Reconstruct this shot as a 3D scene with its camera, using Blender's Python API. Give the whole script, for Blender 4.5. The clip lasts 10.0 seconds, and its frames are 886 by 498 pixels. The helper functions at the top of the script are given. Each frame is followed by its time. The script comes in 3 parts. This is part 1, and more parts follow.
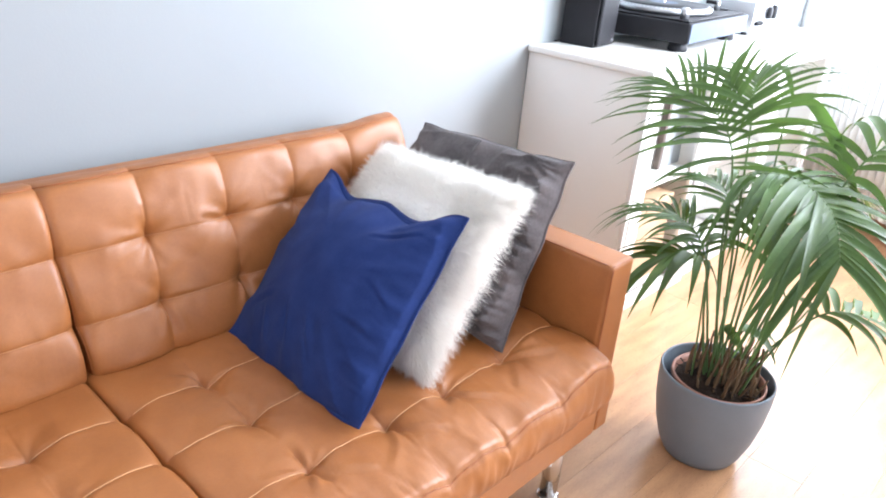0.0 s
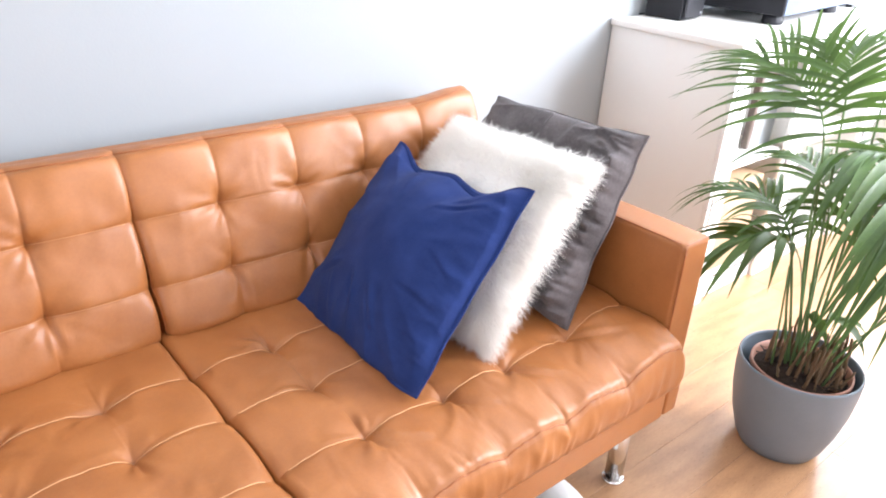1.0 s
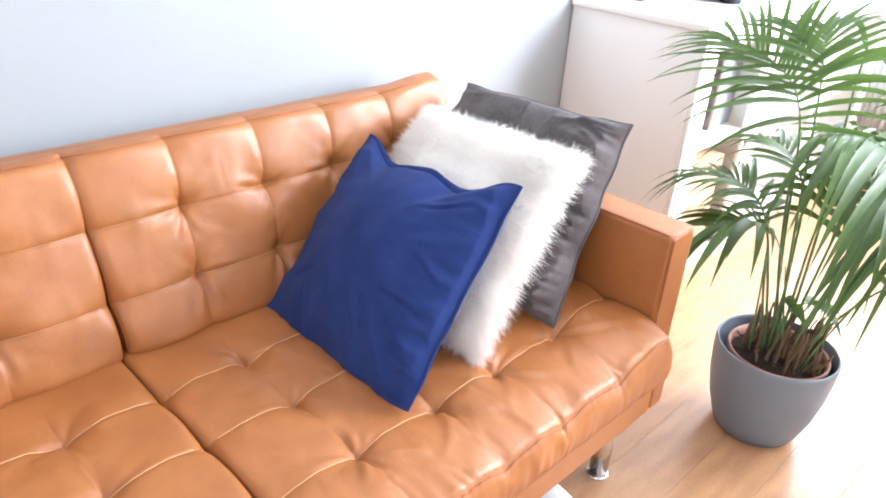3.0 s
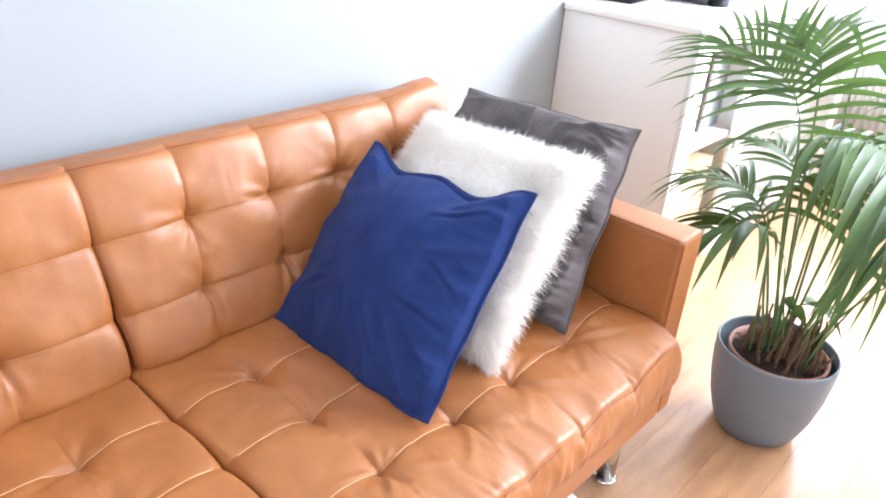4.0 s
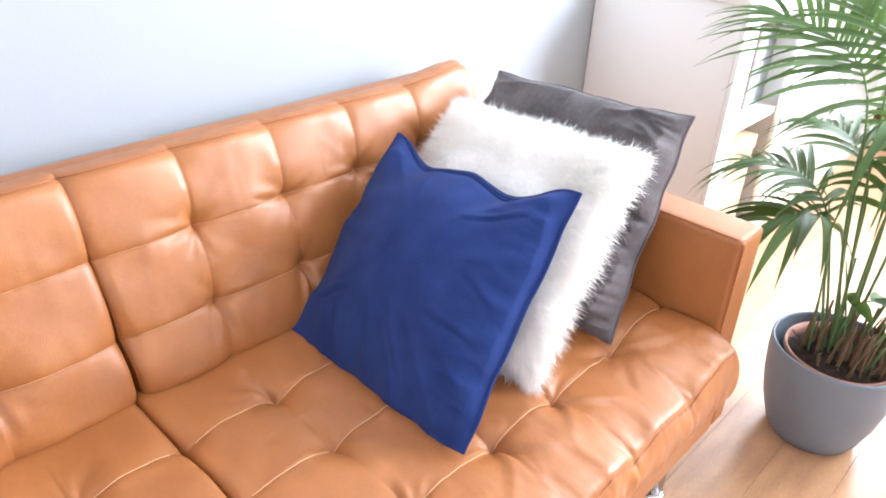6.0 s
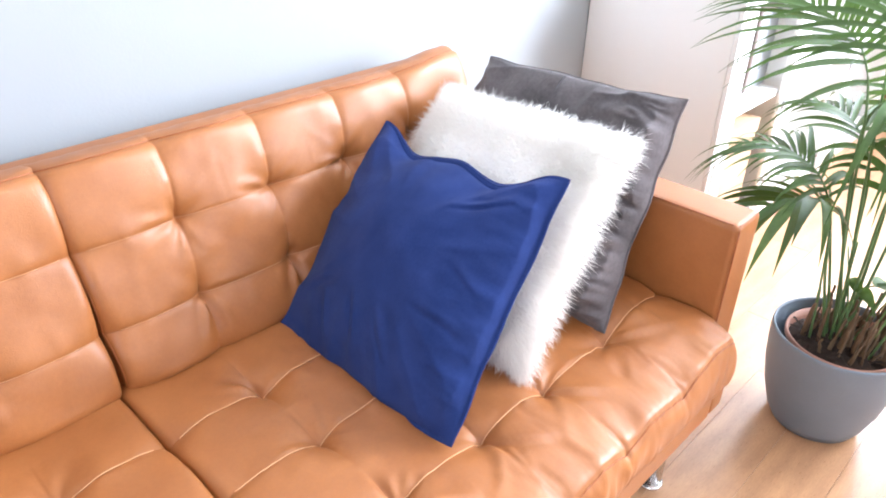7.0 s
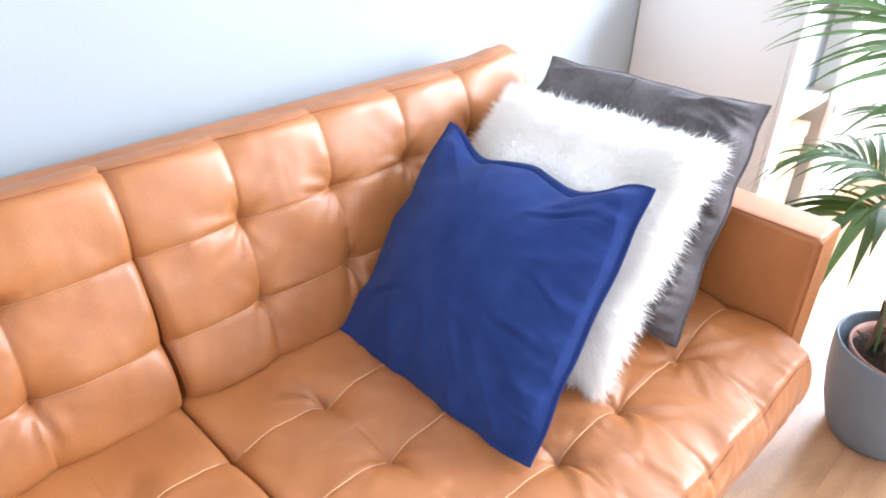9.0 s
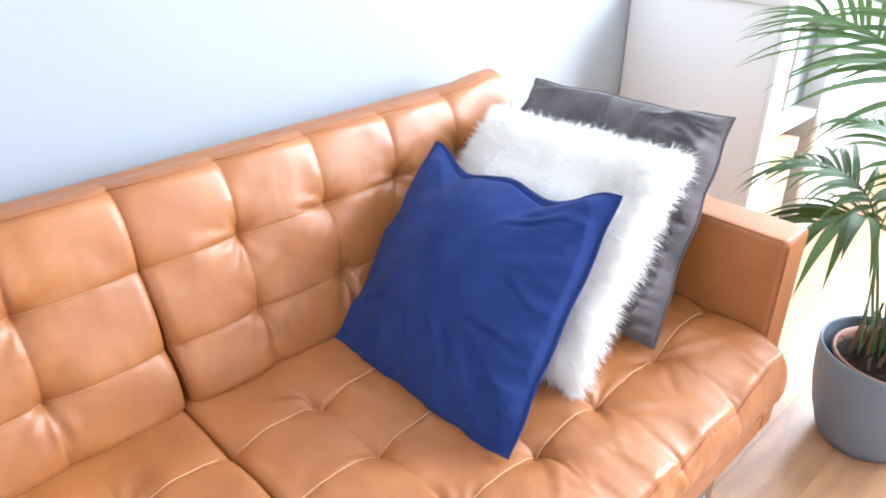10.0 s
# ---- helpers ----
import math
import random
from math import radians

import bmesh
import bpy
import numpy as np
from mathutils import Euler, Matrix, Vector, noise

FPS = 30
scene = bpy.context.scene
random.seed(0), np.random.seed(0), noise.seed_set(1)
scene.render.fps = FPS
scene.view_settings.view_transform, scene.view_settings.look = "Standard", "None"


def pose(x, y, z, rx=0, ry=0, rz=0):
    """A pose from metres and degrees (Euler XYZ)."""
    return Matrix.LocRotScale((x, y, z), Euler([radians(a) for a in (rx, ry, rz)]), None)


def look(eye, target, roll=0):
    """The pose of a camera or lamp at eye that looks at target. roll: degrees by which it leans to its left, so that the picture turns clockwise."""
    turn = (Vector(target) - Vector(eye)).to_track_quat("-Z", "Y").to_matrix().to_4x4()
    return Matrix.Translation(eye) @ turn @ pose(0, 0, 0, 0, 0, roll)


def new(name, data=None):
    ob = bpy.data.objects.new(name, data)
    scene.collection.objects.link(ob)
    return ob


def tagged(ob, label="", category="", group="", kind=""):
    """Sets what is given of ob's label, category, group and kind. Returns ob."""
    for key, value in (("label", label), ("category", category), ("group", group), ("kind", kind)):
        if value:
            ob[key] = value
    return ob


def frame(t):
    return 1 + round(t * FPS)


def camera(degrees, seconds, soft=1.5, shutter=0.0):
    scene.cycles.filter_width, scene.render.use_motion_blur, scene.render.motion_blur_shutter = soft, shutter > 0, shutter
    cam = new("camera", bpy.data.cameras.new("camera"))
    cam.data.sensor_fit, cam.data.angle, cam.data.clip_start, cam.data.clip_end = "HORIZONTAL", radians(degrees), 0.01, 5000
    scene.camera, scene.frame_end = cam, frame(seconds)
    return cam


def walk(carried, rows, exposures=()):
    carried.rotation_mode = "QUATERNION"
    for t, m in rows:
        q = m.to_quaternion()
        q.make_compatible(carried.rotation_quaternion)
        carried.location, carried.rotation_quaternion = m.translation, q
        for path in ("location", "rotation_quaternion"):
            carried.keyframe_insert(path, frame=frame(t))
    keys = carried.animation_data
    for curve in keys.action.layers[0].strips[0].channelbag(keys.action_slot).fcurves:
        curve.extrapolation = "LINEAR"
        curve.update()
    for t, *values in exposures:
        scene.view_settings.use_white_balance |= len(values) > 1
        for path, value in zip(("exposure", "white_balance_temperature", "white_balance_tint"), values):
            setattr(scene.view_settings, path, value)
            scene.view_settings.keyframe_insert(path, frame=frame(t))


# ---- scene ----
cam = camera(61.2, 10.0, soft=1.9)
PATH = [
    (0, (-0.481, -1.426, 1.322), (0.894, -0.23, 0.498), 5.2),
    (0.5, (-0.464, -1.449, 1.318), (0.854, -0.201, 0.479), 3.4),
    (1, (-0.444, -1.456, 1.299), (0.753, -0.117, 0.419), 3.6),
    (1.5, (-0.416, -1.447, 1.296), (0.753, -0.098, 0.394), 3.8),
    (2, (-0.411, -1.446, 1.291), (0.763, -0.094, 0.4), 3.4),
    (2.5, (-0.415, -1.412, 1.291), (0.8, -0.107, 0.385), 4.5),
    (2.7, (-0.424, -1.377, 1.293), (0.828, -0.114, 0.376), 4.4),
    (3.8, (-0.491, -1.255, 1.303), (0.868, -0.11, 0.385), 4.6),
    (4, (-0.488, -1.252, 1.299), (0.869, -0.104, 0.381), 4.6),
    (4.5, (-0.49, -1.205, 1.277), (0.863, -0.062, 0.347), 4.2),
    (5, (-0.462, -1.157, 1.276), (0.891, -0.044, 0.311), 3.1),
    (5.5, (-0.42, -1.147, 1.286), (0.898, 0.003, 0.316), 3.1),
    (5.7, (-0.404, -1.131, 1.284), (0.909, 0.023, 0.312), 3.2),
    (6.8, (-0.358, -1.151, 1.279), (0.893, 0.037, 0.265), 1.8),
    (7, (-0.347, -1.149, 1.272), (0.922, 0.023, 0.264), 1.8),
    (7.5, (-0.371, -1.091, 1.264), (0.881, 0.103, 0.26), 0.6),
    (8, (-0.369, -1.027, 1.259), (0.896, 0.116, 0.213), 2.0),
    (8.5, (-0.372, -1.005, 1.261), (0.875, 0.154, 0.212), 2.6),
    (9, (-0.383, -1.031, 1.261), (0.871, 0.147, 0.241), 2.6),
    (9.5, (-0.402, -1.089, 1.276), (0.847, 0.125, 0.292), 1.7),
    (10, (-0.404, -1.136, 1.272), (0.841, 0.107, 0.32), 0.6),
]
EXPOSURES = [(0, -0.36, 5940, 13), (0.5, -0.26, 6050, 14), (1, -0.13, 6180, 15), (2, 0.02, 6140, 15), (3.8, -0.10, 5960, 14),
             (5.5, 0.02, 5930, 14), (8, 0.05, 5800, 14), (9, 0.06, 5700, 12), (10, 0.01, 5600, 10)]
walk(cam, [(t, look(eye, target, roll)) for t, eye, target, roll in PATH], EXPOSURES)

# ---- light ----
world = bpy.data.worlds.new("sky")
scene.world = world
world.use_nodes = True
wn = world.node_tree
sky = wn.nodes.new("ShaderNodeTexSky")
sky.sky_type = "NISHITA"
sky.sun_disc = False
sky.sun_elevation, sky.sun_rotation = radians(38), radians(128)
wn.links.new(sky.outputs["Color"], wn.nodes["Background"].inputs["Color"])
wn.nodes["Background"].inputs["Strength"].default_value = 0.12

# the diagonal window wall runs from the cabinet's corner of the room towards the south
DIAG_A, DIAG_B = Vector((4.45, 0.168, 0)), Vector((2.25, -2.50, 0))
DIAG_DIR = (DIAG_B - DIAG_A).normalized()
DIAG_IN = Vector((DIAG_DIR.y, -DIAG_DIR.x, 0))
DIAG_LEN = (DIAG_B - DIAG_A).length


def window_light(name, place, facing, w, h, power, colour):
    data = bpy.data.lights.new(name, "AREA")
    data.shape, data.size, data.size_y, data.energy, data.color = "RECTANGLE", w, h, power, colour
    lamp = new(name, data)
    lamp.matrix_world = look(place, Vector(place) + Vector(facing))
    return lamp


WEST_X = -2.6
W1, W2 = (0.08, 1.60), (1.95, 3.15)      # the two window openings along the diagonal wall
for lo, hi, power in ((*W1, 105), (*W2, 262)):
    mid = DIAG_A + DIAG_DIR * (lo + hi) / 2 + DIAG_IN * -0.10
    window_light("window_light", (mid.x, mid.y, 1.58), (DIAG_IN.x, DIAG_IN.y, -0.12), hi - lo, 1.45, power, (0.94, 0.97, 1.0))
window_light("window_light", (1.15, -3.98, 1.55), (-0.1, 1, -0.12), 2.0, 1.6, 36, (0.90, 0.955, 1.0))
window_light("window_light", (WEST_X + 0.02, -2.1, 1.6), (1, 0.25, -0.08), 1.5, 1.5, 30, (0.93, 0.965, 1.0))


# ---- materials ----
def material(name, colour, rough=0.5, metal=0.0, vary=0.12, scale=6.0, bump=0.0, bump_scale=200.0, stretch=(1, 1, 1), colour2=None, sheen=0.0, coat=0.0, spec=0.5, bump2=0.0, random_piece=0.0):
    m = bpy.data.materials.new(name)
    m.use_nodes = True
    t = m.node_tree
    n, l = t.nodes, t.links
    b = n["Principled BSDF"]
    b.inputs["Roughness"].default_value = rough
    b.inputs["Metallic"].default_value = metal
    b.inputs["Sheen Weight"].default_value = sheen
    b.inputs["Coat Weight"].default_value = coat
    b.inputs["Coat Roughness"].default_value = 0.30
    b.inputs["Specular IOR Level"].default_value = spec
    co = n.new("ShaderNodeTexCoord")
    mp = n.new("ShaderNodeMapping")
    mp.inputs["Scale"].default_value = stretch
    l.new(co.outputs["Object"], mp.inputs["Vector"])
    big = n.new("ShaderNodeTexNoise")
    big.inputs["Scale"].default_value, big.inputs["Detail"].default_value = scale, 5
    l.new(mp.outputs["Vector"], big.inputs["Vector"])
    fine = n.new("ShaderNodeTexNoise")
    fine.inputs["Scale"].default_value, fine.inputs["Detail"].default_value = scale * 14, 3
    l.new(mp.outputs["Vector"], fine.inputs["Vector"])
    mix = n.new("ShaderNodeMath")
    mix.operation = "MULTIPLY_ADD"
    mix.inputs[1].default_value = 0.35
    l.new(fine.outputs["Fac"], mix.inputs[0])
    l.new(big.outputs["Fac"], mix.inputs[2])
    ramp = n.new("ShaderNodeMapRange")
    ramp.inputs["From Min"].default_value, ramp.inputs["From Max"].default_value = 0.4, 0.95
    l.new(mix.outputs[0], ramp.inputs["Value"])
    c = n.new("ShaderNodeMix")
    c.data_type = "RGBA"
    dark = tuple(v * (1 - vary) for v in colour)
    light = colour2 or tuple(min(1, v * (1 + vary)) for v in colour)
    c.inputs["A"].default_value, c.inputs["B"].default_value = (*dark, 1), (*light, 1)
    l.new(ramp.outputs["Result"], c.inputs["Factor"])
    out = c.outputs["Result"]
    if random_piece:
        info = n.new("ShaderNodeObjectInfo")
        hsv = n.new("ShaderNodeHueSaturation")
        r = n.new("ShaderNodeMapRange")
        r.inputs["To Min"].default_value, r.inputs["To Max"].default_value = 1 - random_piece, 1 + random_piece
        l.new(info.outputs["Random"], r.inputs["Value"])
        l.new(r.outputs["Result"], hsv.inputs["Value"])
        l.new(out, hsv.inputs["Color"])
        out = hsv.outputs["Color"]
    l.new(out, b.inputs["Base Color"])
    rr = n.new("ShaderNodeMapRange")
    rr.inputs["To Min"].default_value, rr.inputs["To Max"].default_value = max(0, rough - 0.07), min(1, rough + 0.07)
    l.new(fine.outputs["Fac"], rr.inputs["Value"])
    l.new(rr.outputs["Result"], b.inputs["Roughness"])
    if bump:
        g = n.new("ShaderNodeTexNoise")
        g.inputs["Scale"].default_value, g.inputs["Detail"].default_value = bump_scale, 4
        l.new(mp.outputs["Vector"], g.inputs["Vector"])
        bp = n.new("ShaderNodeBump")
        bp.inputs["Strength"].default_value, bp.inputs["Distance"].default_value = bump, 0.002
        l.new(g.outputs["Fac"], bp.inputs["Height"])
        if bump2:
            bp2 = n.new("ShaderNodeBump")
            bp2.inputs["Strength"].default_value, bp2.inputs["Distance"].default_value = bump2, 0.01
            l.new(big.outputs["Fac"], bp2.inputs["Height"])
            l.new(bp2.outputs["Normal"], bp.inputs["Normal"])
        l.new(bp.outputs["Normal"], b.inputs["Normal"])
    return m


M = {
    "leather": material("tan_leather", (0.362, 0.125, 0.030), 0.47, vary=0.12, scale=11, bump=0.16, bump_scale=420, colour2=(0.418, 0.157, 0.041), bump2=0.12, spec=0.56, coat=0.20),
    "leather_edge": material("tan_leather_edge", (0.34, 0.11, 0.035), 0.45, vary=0.15, scale=30, bump=0.2, bump_scale=500),
    "stitch": material("pale_thread", (0.70, 0.40, 0.20), 0.6, vary=0.1, scale=60),
    "thread_tan": material("tan_thread", (0.50, 0.235, 0.10), 0.6, vary=0.1, scale=60),
    "lining": material("dark_lining", (0.03, 0.02, 0.018), 0.9, scale=40),
    "chrome": material("chrome", (0.78, 0.77, 0.76), 0.18, metal=1.0, vary=0.04, scale=30),
    "wall": material("pale_blue_wall", (0.362, 0.390, 0.403), 0.85, vary=0.015, scale=3, bump=0.12, bump_scale=160),
    "plaster": material("white_wall", (0.80, 0.80, 0.79), 0.85, vary=0.02, scale=3, bump=0.12, bump_scale=160),
    "oak": material("oak_floor", (0.46, 0.238, 0.118), 0.30, vary=0.24, scale=3.0, bump=0.06, bump_scale=60, stretch=(1.6, 7, 6), colour2=(0.60, 0.338, 0.172), coat=0.2, random_piece=0.05),
    "joint": material("floor_joint", (0.52, 0.30, 0.155), 0.5, scale=20),
    "blue": material("navy_cotton", (0.022, 0.042, 0.158), 0.95, vary=0.16, scale=16, bump=0.6, bump_scale=700, sheen=0.05, bump2=0.16, colour2=(0.030, 0.055, 0.195), spec=0.04),
    "velvet": material("grey_velvet", (0.118, 0.106, 0.108), 1.0, vary=0.48, scale=10, bump=0.35, bump_scale=500, sheen=0.12, spec=0.0, bump2=0.18),
    "fur": material("white_fur", (0.99, 0.972, 0.932), 0.8, vary=0.02, scale=20, sheen=0.3),
    "fur_base": material("white_fur_cloth", (0.985, 0.967, 0.93), 0.9, vary=0.01, scale=40, bump=0.12, bump_scale=260, spec=0.05),
    "pot": material("grey_plastic_pot", (0.178, 0.214, 0.252), 0.5, vary=0.08, scale=9, bump=0.15, bump_scale=300),
    "terracotta": material("terracotta_plastic", (0.42, 0.20, 0.14), 0.6, vary=0.12, scale=14),
    "soil": material("potting_soil", (0.035, 0.020, 0.013), 0.95, vary=0.5, scale=45, bump=1.0, bump_scale=90),
    "leaf": material("palm_leaf", (0.042, 0.092, 0.024), 0.46, vary=0.25, scale=8, stretch=(1, 1, 1), colour2=(0.085, 0.158, 0.042), random_piece=0.30, spec=0.34),
    "leaf_young": material("young_palm_leaf", (0.060, 0.135, 0.026), 0.40, vary=0.2, scale=8, colour2=(0.090, 0.180, 0.036)),
    "rachis": material("palm_stem", (0.11, 0.19, 0.06), 0.5, vary=0.2, scale=14),
    "stump": material("dry_stem", (0.15, 0.092, 0.046), 0.85, vary=0.4, scale=30, bump=0.6, bump_scale=120, stretch=(3, 3, 0.6)),
    "white": material("white_lacquer", (0.88, 0.872, 0.838), 0.40, vary=0.015, scale=3, bump=0.05, bump_scale=90),
    "paper": material("kraft_board", (0.52, 0.36, 0.22), 0.8, vary=0.1, scale=8),
    "darkwood": material("dark_brown_wood", (0.15, 0.115, 0.095), 0.5, vary=0.3, scale=12, stretch=(6, 6, 1)),
    "black": material("black_satin", (0.014, 0.014, 0.017), 0.55, vary=0.25, scale=20, bump=0.15, bump_scale=400, spec=0.25),
    "slate": material("blue_grey_metal", (0.105, 0.130, 0.185), 0.60, vary=0.08, scale=20, spec=0.25),
    "vinyl": material("vinyl", (0.02, 0.02, 0.022), 0.5, vary=0.2, scale=30, spec=0.2),
    "silver": material("brushed_silver", (0.48, 0.49, 0.51), 0.34, metal=0.9, vary=0.06, scale=30, stretch=(1, 20, 1)),
    "radiator": material("radiator_enamel", (0.80, 0.80, 0.78), 0.35, vary=0.02, scale=8),
    "wax": material("candle_wax", (0.72, 0.64, 0.55), 0.5, vary=0.05, scale=10),
    "base": material("brown_skirting", (0.28, 0.13, 0.06), 0.5, vary=0.2, scale=6, stretch=(1, 1, 8)),
}
M["leather"].node_tree.nodes["Principled BSDF"].inputs["Coat Roughness"].default_value = 0.40
# fur scatters light through its hairs
ft = M["fur"].node_tree
fb = ft.nodes.new("ShaderNodeBsdfTranslucent")
fb.inputs["Color"].default_value = (0.99, 0.975, 0.945, 1)
fm = ft.nodes.new("ShaderNodeMixShader")
fm.inputs["Fac"].default_value = 0.62
ft.links.new(ft.nodes["Principled BSDF"].outputs["BSDF"], fm.inputs[1])
ft.links.new(fb.outputs["BSDF"], fm.inputs[2])
ft.links.new(fm.outputs["Shader"], ft.nodes["Material Output"].inputs["Surface"])
# leaves let some light through
for key, share, glow in (("leaf", 0.22, (0.17, 0.29, 0.055, 1)), ("leaf_young", 0.28, (0.13, 0.25, 0.04, 1))):
    lt = M[key].node_tree
    tr = lt.nodes.new("ShaderNodeBsdfTranslucent")
    tr.inputs["Color"].default_value = glow
    mx = lt.nodes.new("ShaderNodeMixShader")
    mx.inputs["Fac"].default_value = share
    lt.links.new(lt.nodes["Principled BSDF"].outputs["BSDF"], mx.inputs[1])
    lt.links.new(tr.outputs["BSDF"], mx.inputs[2])
    lt.links.new(mx.outputs["Shader"], lt.nodes["Material Output"].inputs["Surface"])


# ---- building helpers ----
def part(name, source, mat, parent=None, label="", smooth=True, m=None):
    """One mesh object from a bmesh or from (verts, faces), under a thing or a part."""
    me = bpy.data.meshes.new(name)
    if isinstance(source, tuple):
        me.from_pydata(source[0], [], source[1])
    else:
        source.to_mesh(me)
        source.free()
    me.materials.append(mat)
    if smooth:
        me.polygons.foreach_set("use_smooth", [True] * len(me.polygons))
    ob = new(name, me)
    if m is not None:
        ob.matrix_basis = m
    if parent:
        ob.parent = parent
    if label:
        ob["label"] = label
    return ob


def thing(name, label, category, group="", at=(0, 0, 0)):
    ob = new(name)
    ob.location = at
    ob.empty_display_size = 0.1
    return tagged(ob, label, category, group)


def box(lo, hi, bevel=0.0, seg=2):
    bm = bmesh.new()
    bmesh.ops.create_cube(bm, size=1)
    for v in bm.verts:
        v.co = Vector([(lo[i] + hi[i]) / 2 + v.co[i] * (hi[i] - lo[i]) for i in range(3)])
    if bevel:
        bmesh.ops.bevel(bm, geom=bm.edges[:], offset=bevel, segments=seg, profile=0.6, affect="EDGES")
    return bm


def lathe(profile, n=48, at=(0, 0, 0)):
    """A turned body: profile is a list of (radius, height); a zero radius closes it."""
    vs, fs, rows = [], [], []
    for r, z in profile:
        if r < 1e-6:
            rows.append([len(vs)])
            vs.append((at[0], at[1], at[2] + z))
        else:
            rows.append(list(range(len(vs), len(vs) + n)))
            vs += [(at[0] + r * math.cos(2 * math.pi * k / n), at[1] + r * math.sin(2 * math.pi * k / n), at[2] + z) for k in range(n)]
    for a, b in zip(rows, rows[1:]):
        for k in range(n):
            q = [a[k % len(a)], a[(k + 1) % len(a)], b[(k + 1) % len(b)], b[k % len(b)]]
            q = list(dict.fromkeys(q))
            if len(q) > 2:
                fs.append(q)
    return vs, fs


def tube(points, radius, n=8, taper=1.0):
    """A round rod along points."""
    pts = [Vector(p) for p in points]
    vs, fs = [], []
    for i, p in enumerate(pts):
        d = (pts[min(i + 1, len(pts) - 1)] - pts[max(i - 1, 0)]).normalized()
        a = d.cross(Vector((0, 0, 1)) if abs(d.z) < 0.9 else Vector((1, 0, 0))).normalized()
        b = d.cross(a)
        r = radius * (1 + (taper - 1) * i / max(1, len(pts) - 1))
        vs += [p + (a * math.cos(2 * math.pi * k / n) + b * math.sin(2 * math.pi * k / n)) * r for k in range(n)]
    for i in range(len(pts) - 1):
        for k in range(n):
            fs.append((i * n + k, i * n + (k + 1) % n, (i + 1) * n + (k + 1) % n, (i + 1) * n + k))
    fs.append(tuple(range(n))[::-1])
    fs.append(tuple(range((len(pts) - 1) * n, len(pts) * n)))
    return vs, fs


def structure(ob):
    ob["kind"] = "structure"
    return ob


# ---- the room ----
WALL_Y, WEST, SOUTH, CEIL = 0.168, -2.6, -4.0, 2.6
structure(part("wall_north", box((WEST - 0.2, WALL_Y, 0), (4.75, WALL_Y + 0.2, CEIL)), M["wall"], label="matt pale blue-grey painted wall", smooth=False))
structure(part("ceiling", box((WEST - 0.2, SOUTH - 0.2, CEIL), (4.75, WALL_Y + 0.2, CEIL + 0.15)), M["plaster"], smooth=False))


def wall_with_openings(name, a, b, inward, openings, z0, z1, mat):
    """A wall 0.2 m thick from a to b with window openings (from, to) between z0 and z1."""
    d = (b - a).normalized()
    m = Matrix(((d.x, inward.x, 0, a.x), (d.y, inward.y, 0, a.y), (0, 0, 1, 0), (0, 0, 0, 1)))
    length = (b - a).length
    cuts = [0] + [v for o in openings for v in o] + [length]
    bm = bmesh.new()

    def add(lo, hi):
        g = bmesh.ops.create_cube(bm, size=1)
        for v in g["verts"]:
            v.co = m @ Vector([(lo[i] + hi[i]) / 2 + v.co[i] * (hi[i] - lo[i]) for i in range(3)])
    for i in range(0, len(cuts), 2):
        add((cuts[i], -0.2, 0), (cuts[i + 1], 0, CEIL))
    for lo, hi in openings:
        add((lo, -0.2, 0), (hi, 0, z0))
        add((lo, -0.2, z1), (hi, 0, CEIL))
    bmesh.ops.recalc_face_normals(bm, faces=bm.faces[:])
    structure(part(name, bm, mat, smooth=False))
    return m


def window(name, m, lo, hi, z0, z1):
    w = thing(name, "white painted window frame with clear panes", "window")
    structure(w)
    mid = (lo + hi) / 2
    for x0, x1 in ((lo, lo + 0.06), (mid - 0.04, mid + 0.04), (hi - 0.06, hi)):
        part("window_frame", box((x0, -0.16, z0), (x1, -0.11, z1), 0.006), M["white"], w, m=m)
    for q0, q1 in ((z0, z0 + 0.06), (z1 - 0.06, z1)):
        part("window_frame", box((lo + 0.06, -0.16, q0), (hi - 0.06, -0.11, q1), 0.006), M["white"], w, m=m)
    part("window_sill", box((lo - 0.04, -0.10, z0 - 0.035), (hi + 0.04, 0.09, z0 - 0.003), 0.008), M["white"], w, m=m)
    return w


glow = bpy.data.materials.new("bright_sky")
glow.use_nodes = True
gn = glow.node_tree
gn.nodes.remove(gn.nodes["Principled BSDF"])
ge = gn.nodes.new("ShaderNodeEmission")
ge.inputs["Color"].default_value, ge.inputs["Strength"].default_value = (0.93, 0.97, 1.0, 1), 1.6
gn.links.new(ge.outputs["Emission"], gn.nodes["Material Output"].inputs["Surface"])
far = Matrix(((DIAG_DIR.x, DIAG_IN.x, 0, DIAG_A.x), (DIAG_DIR.y, DIAG_IN.y, 0, DIAG_A.y), (0, 0, 1, 0), (0, 0, 0, 1)))
structure(part("backdrop", box((-12.0, -2.6, -0.5), (3.2, -2.5, 5.0)), glow, label="bright overcast sky outside the windows", smooth=False, m=far))
dm = wall_with_openings("wall_east", DIAG_A, DIAG_B, DIAG_IN, (W1, W2), 0.86, 2.3, M["plaster"])
window("window_1", dm, *W1, 0.86, 2.3)
window("window_2", dm, *W2, 0.86, 2.3)
sm = wall_with_openings("wall_south", Vector((4.6, SOUTH, 0)), Vector((WEST, SOUTH, 0)), Vector((0, 1, 0)), ((2.40, 4.50),), 0.75, 2.35, M["plaster"])
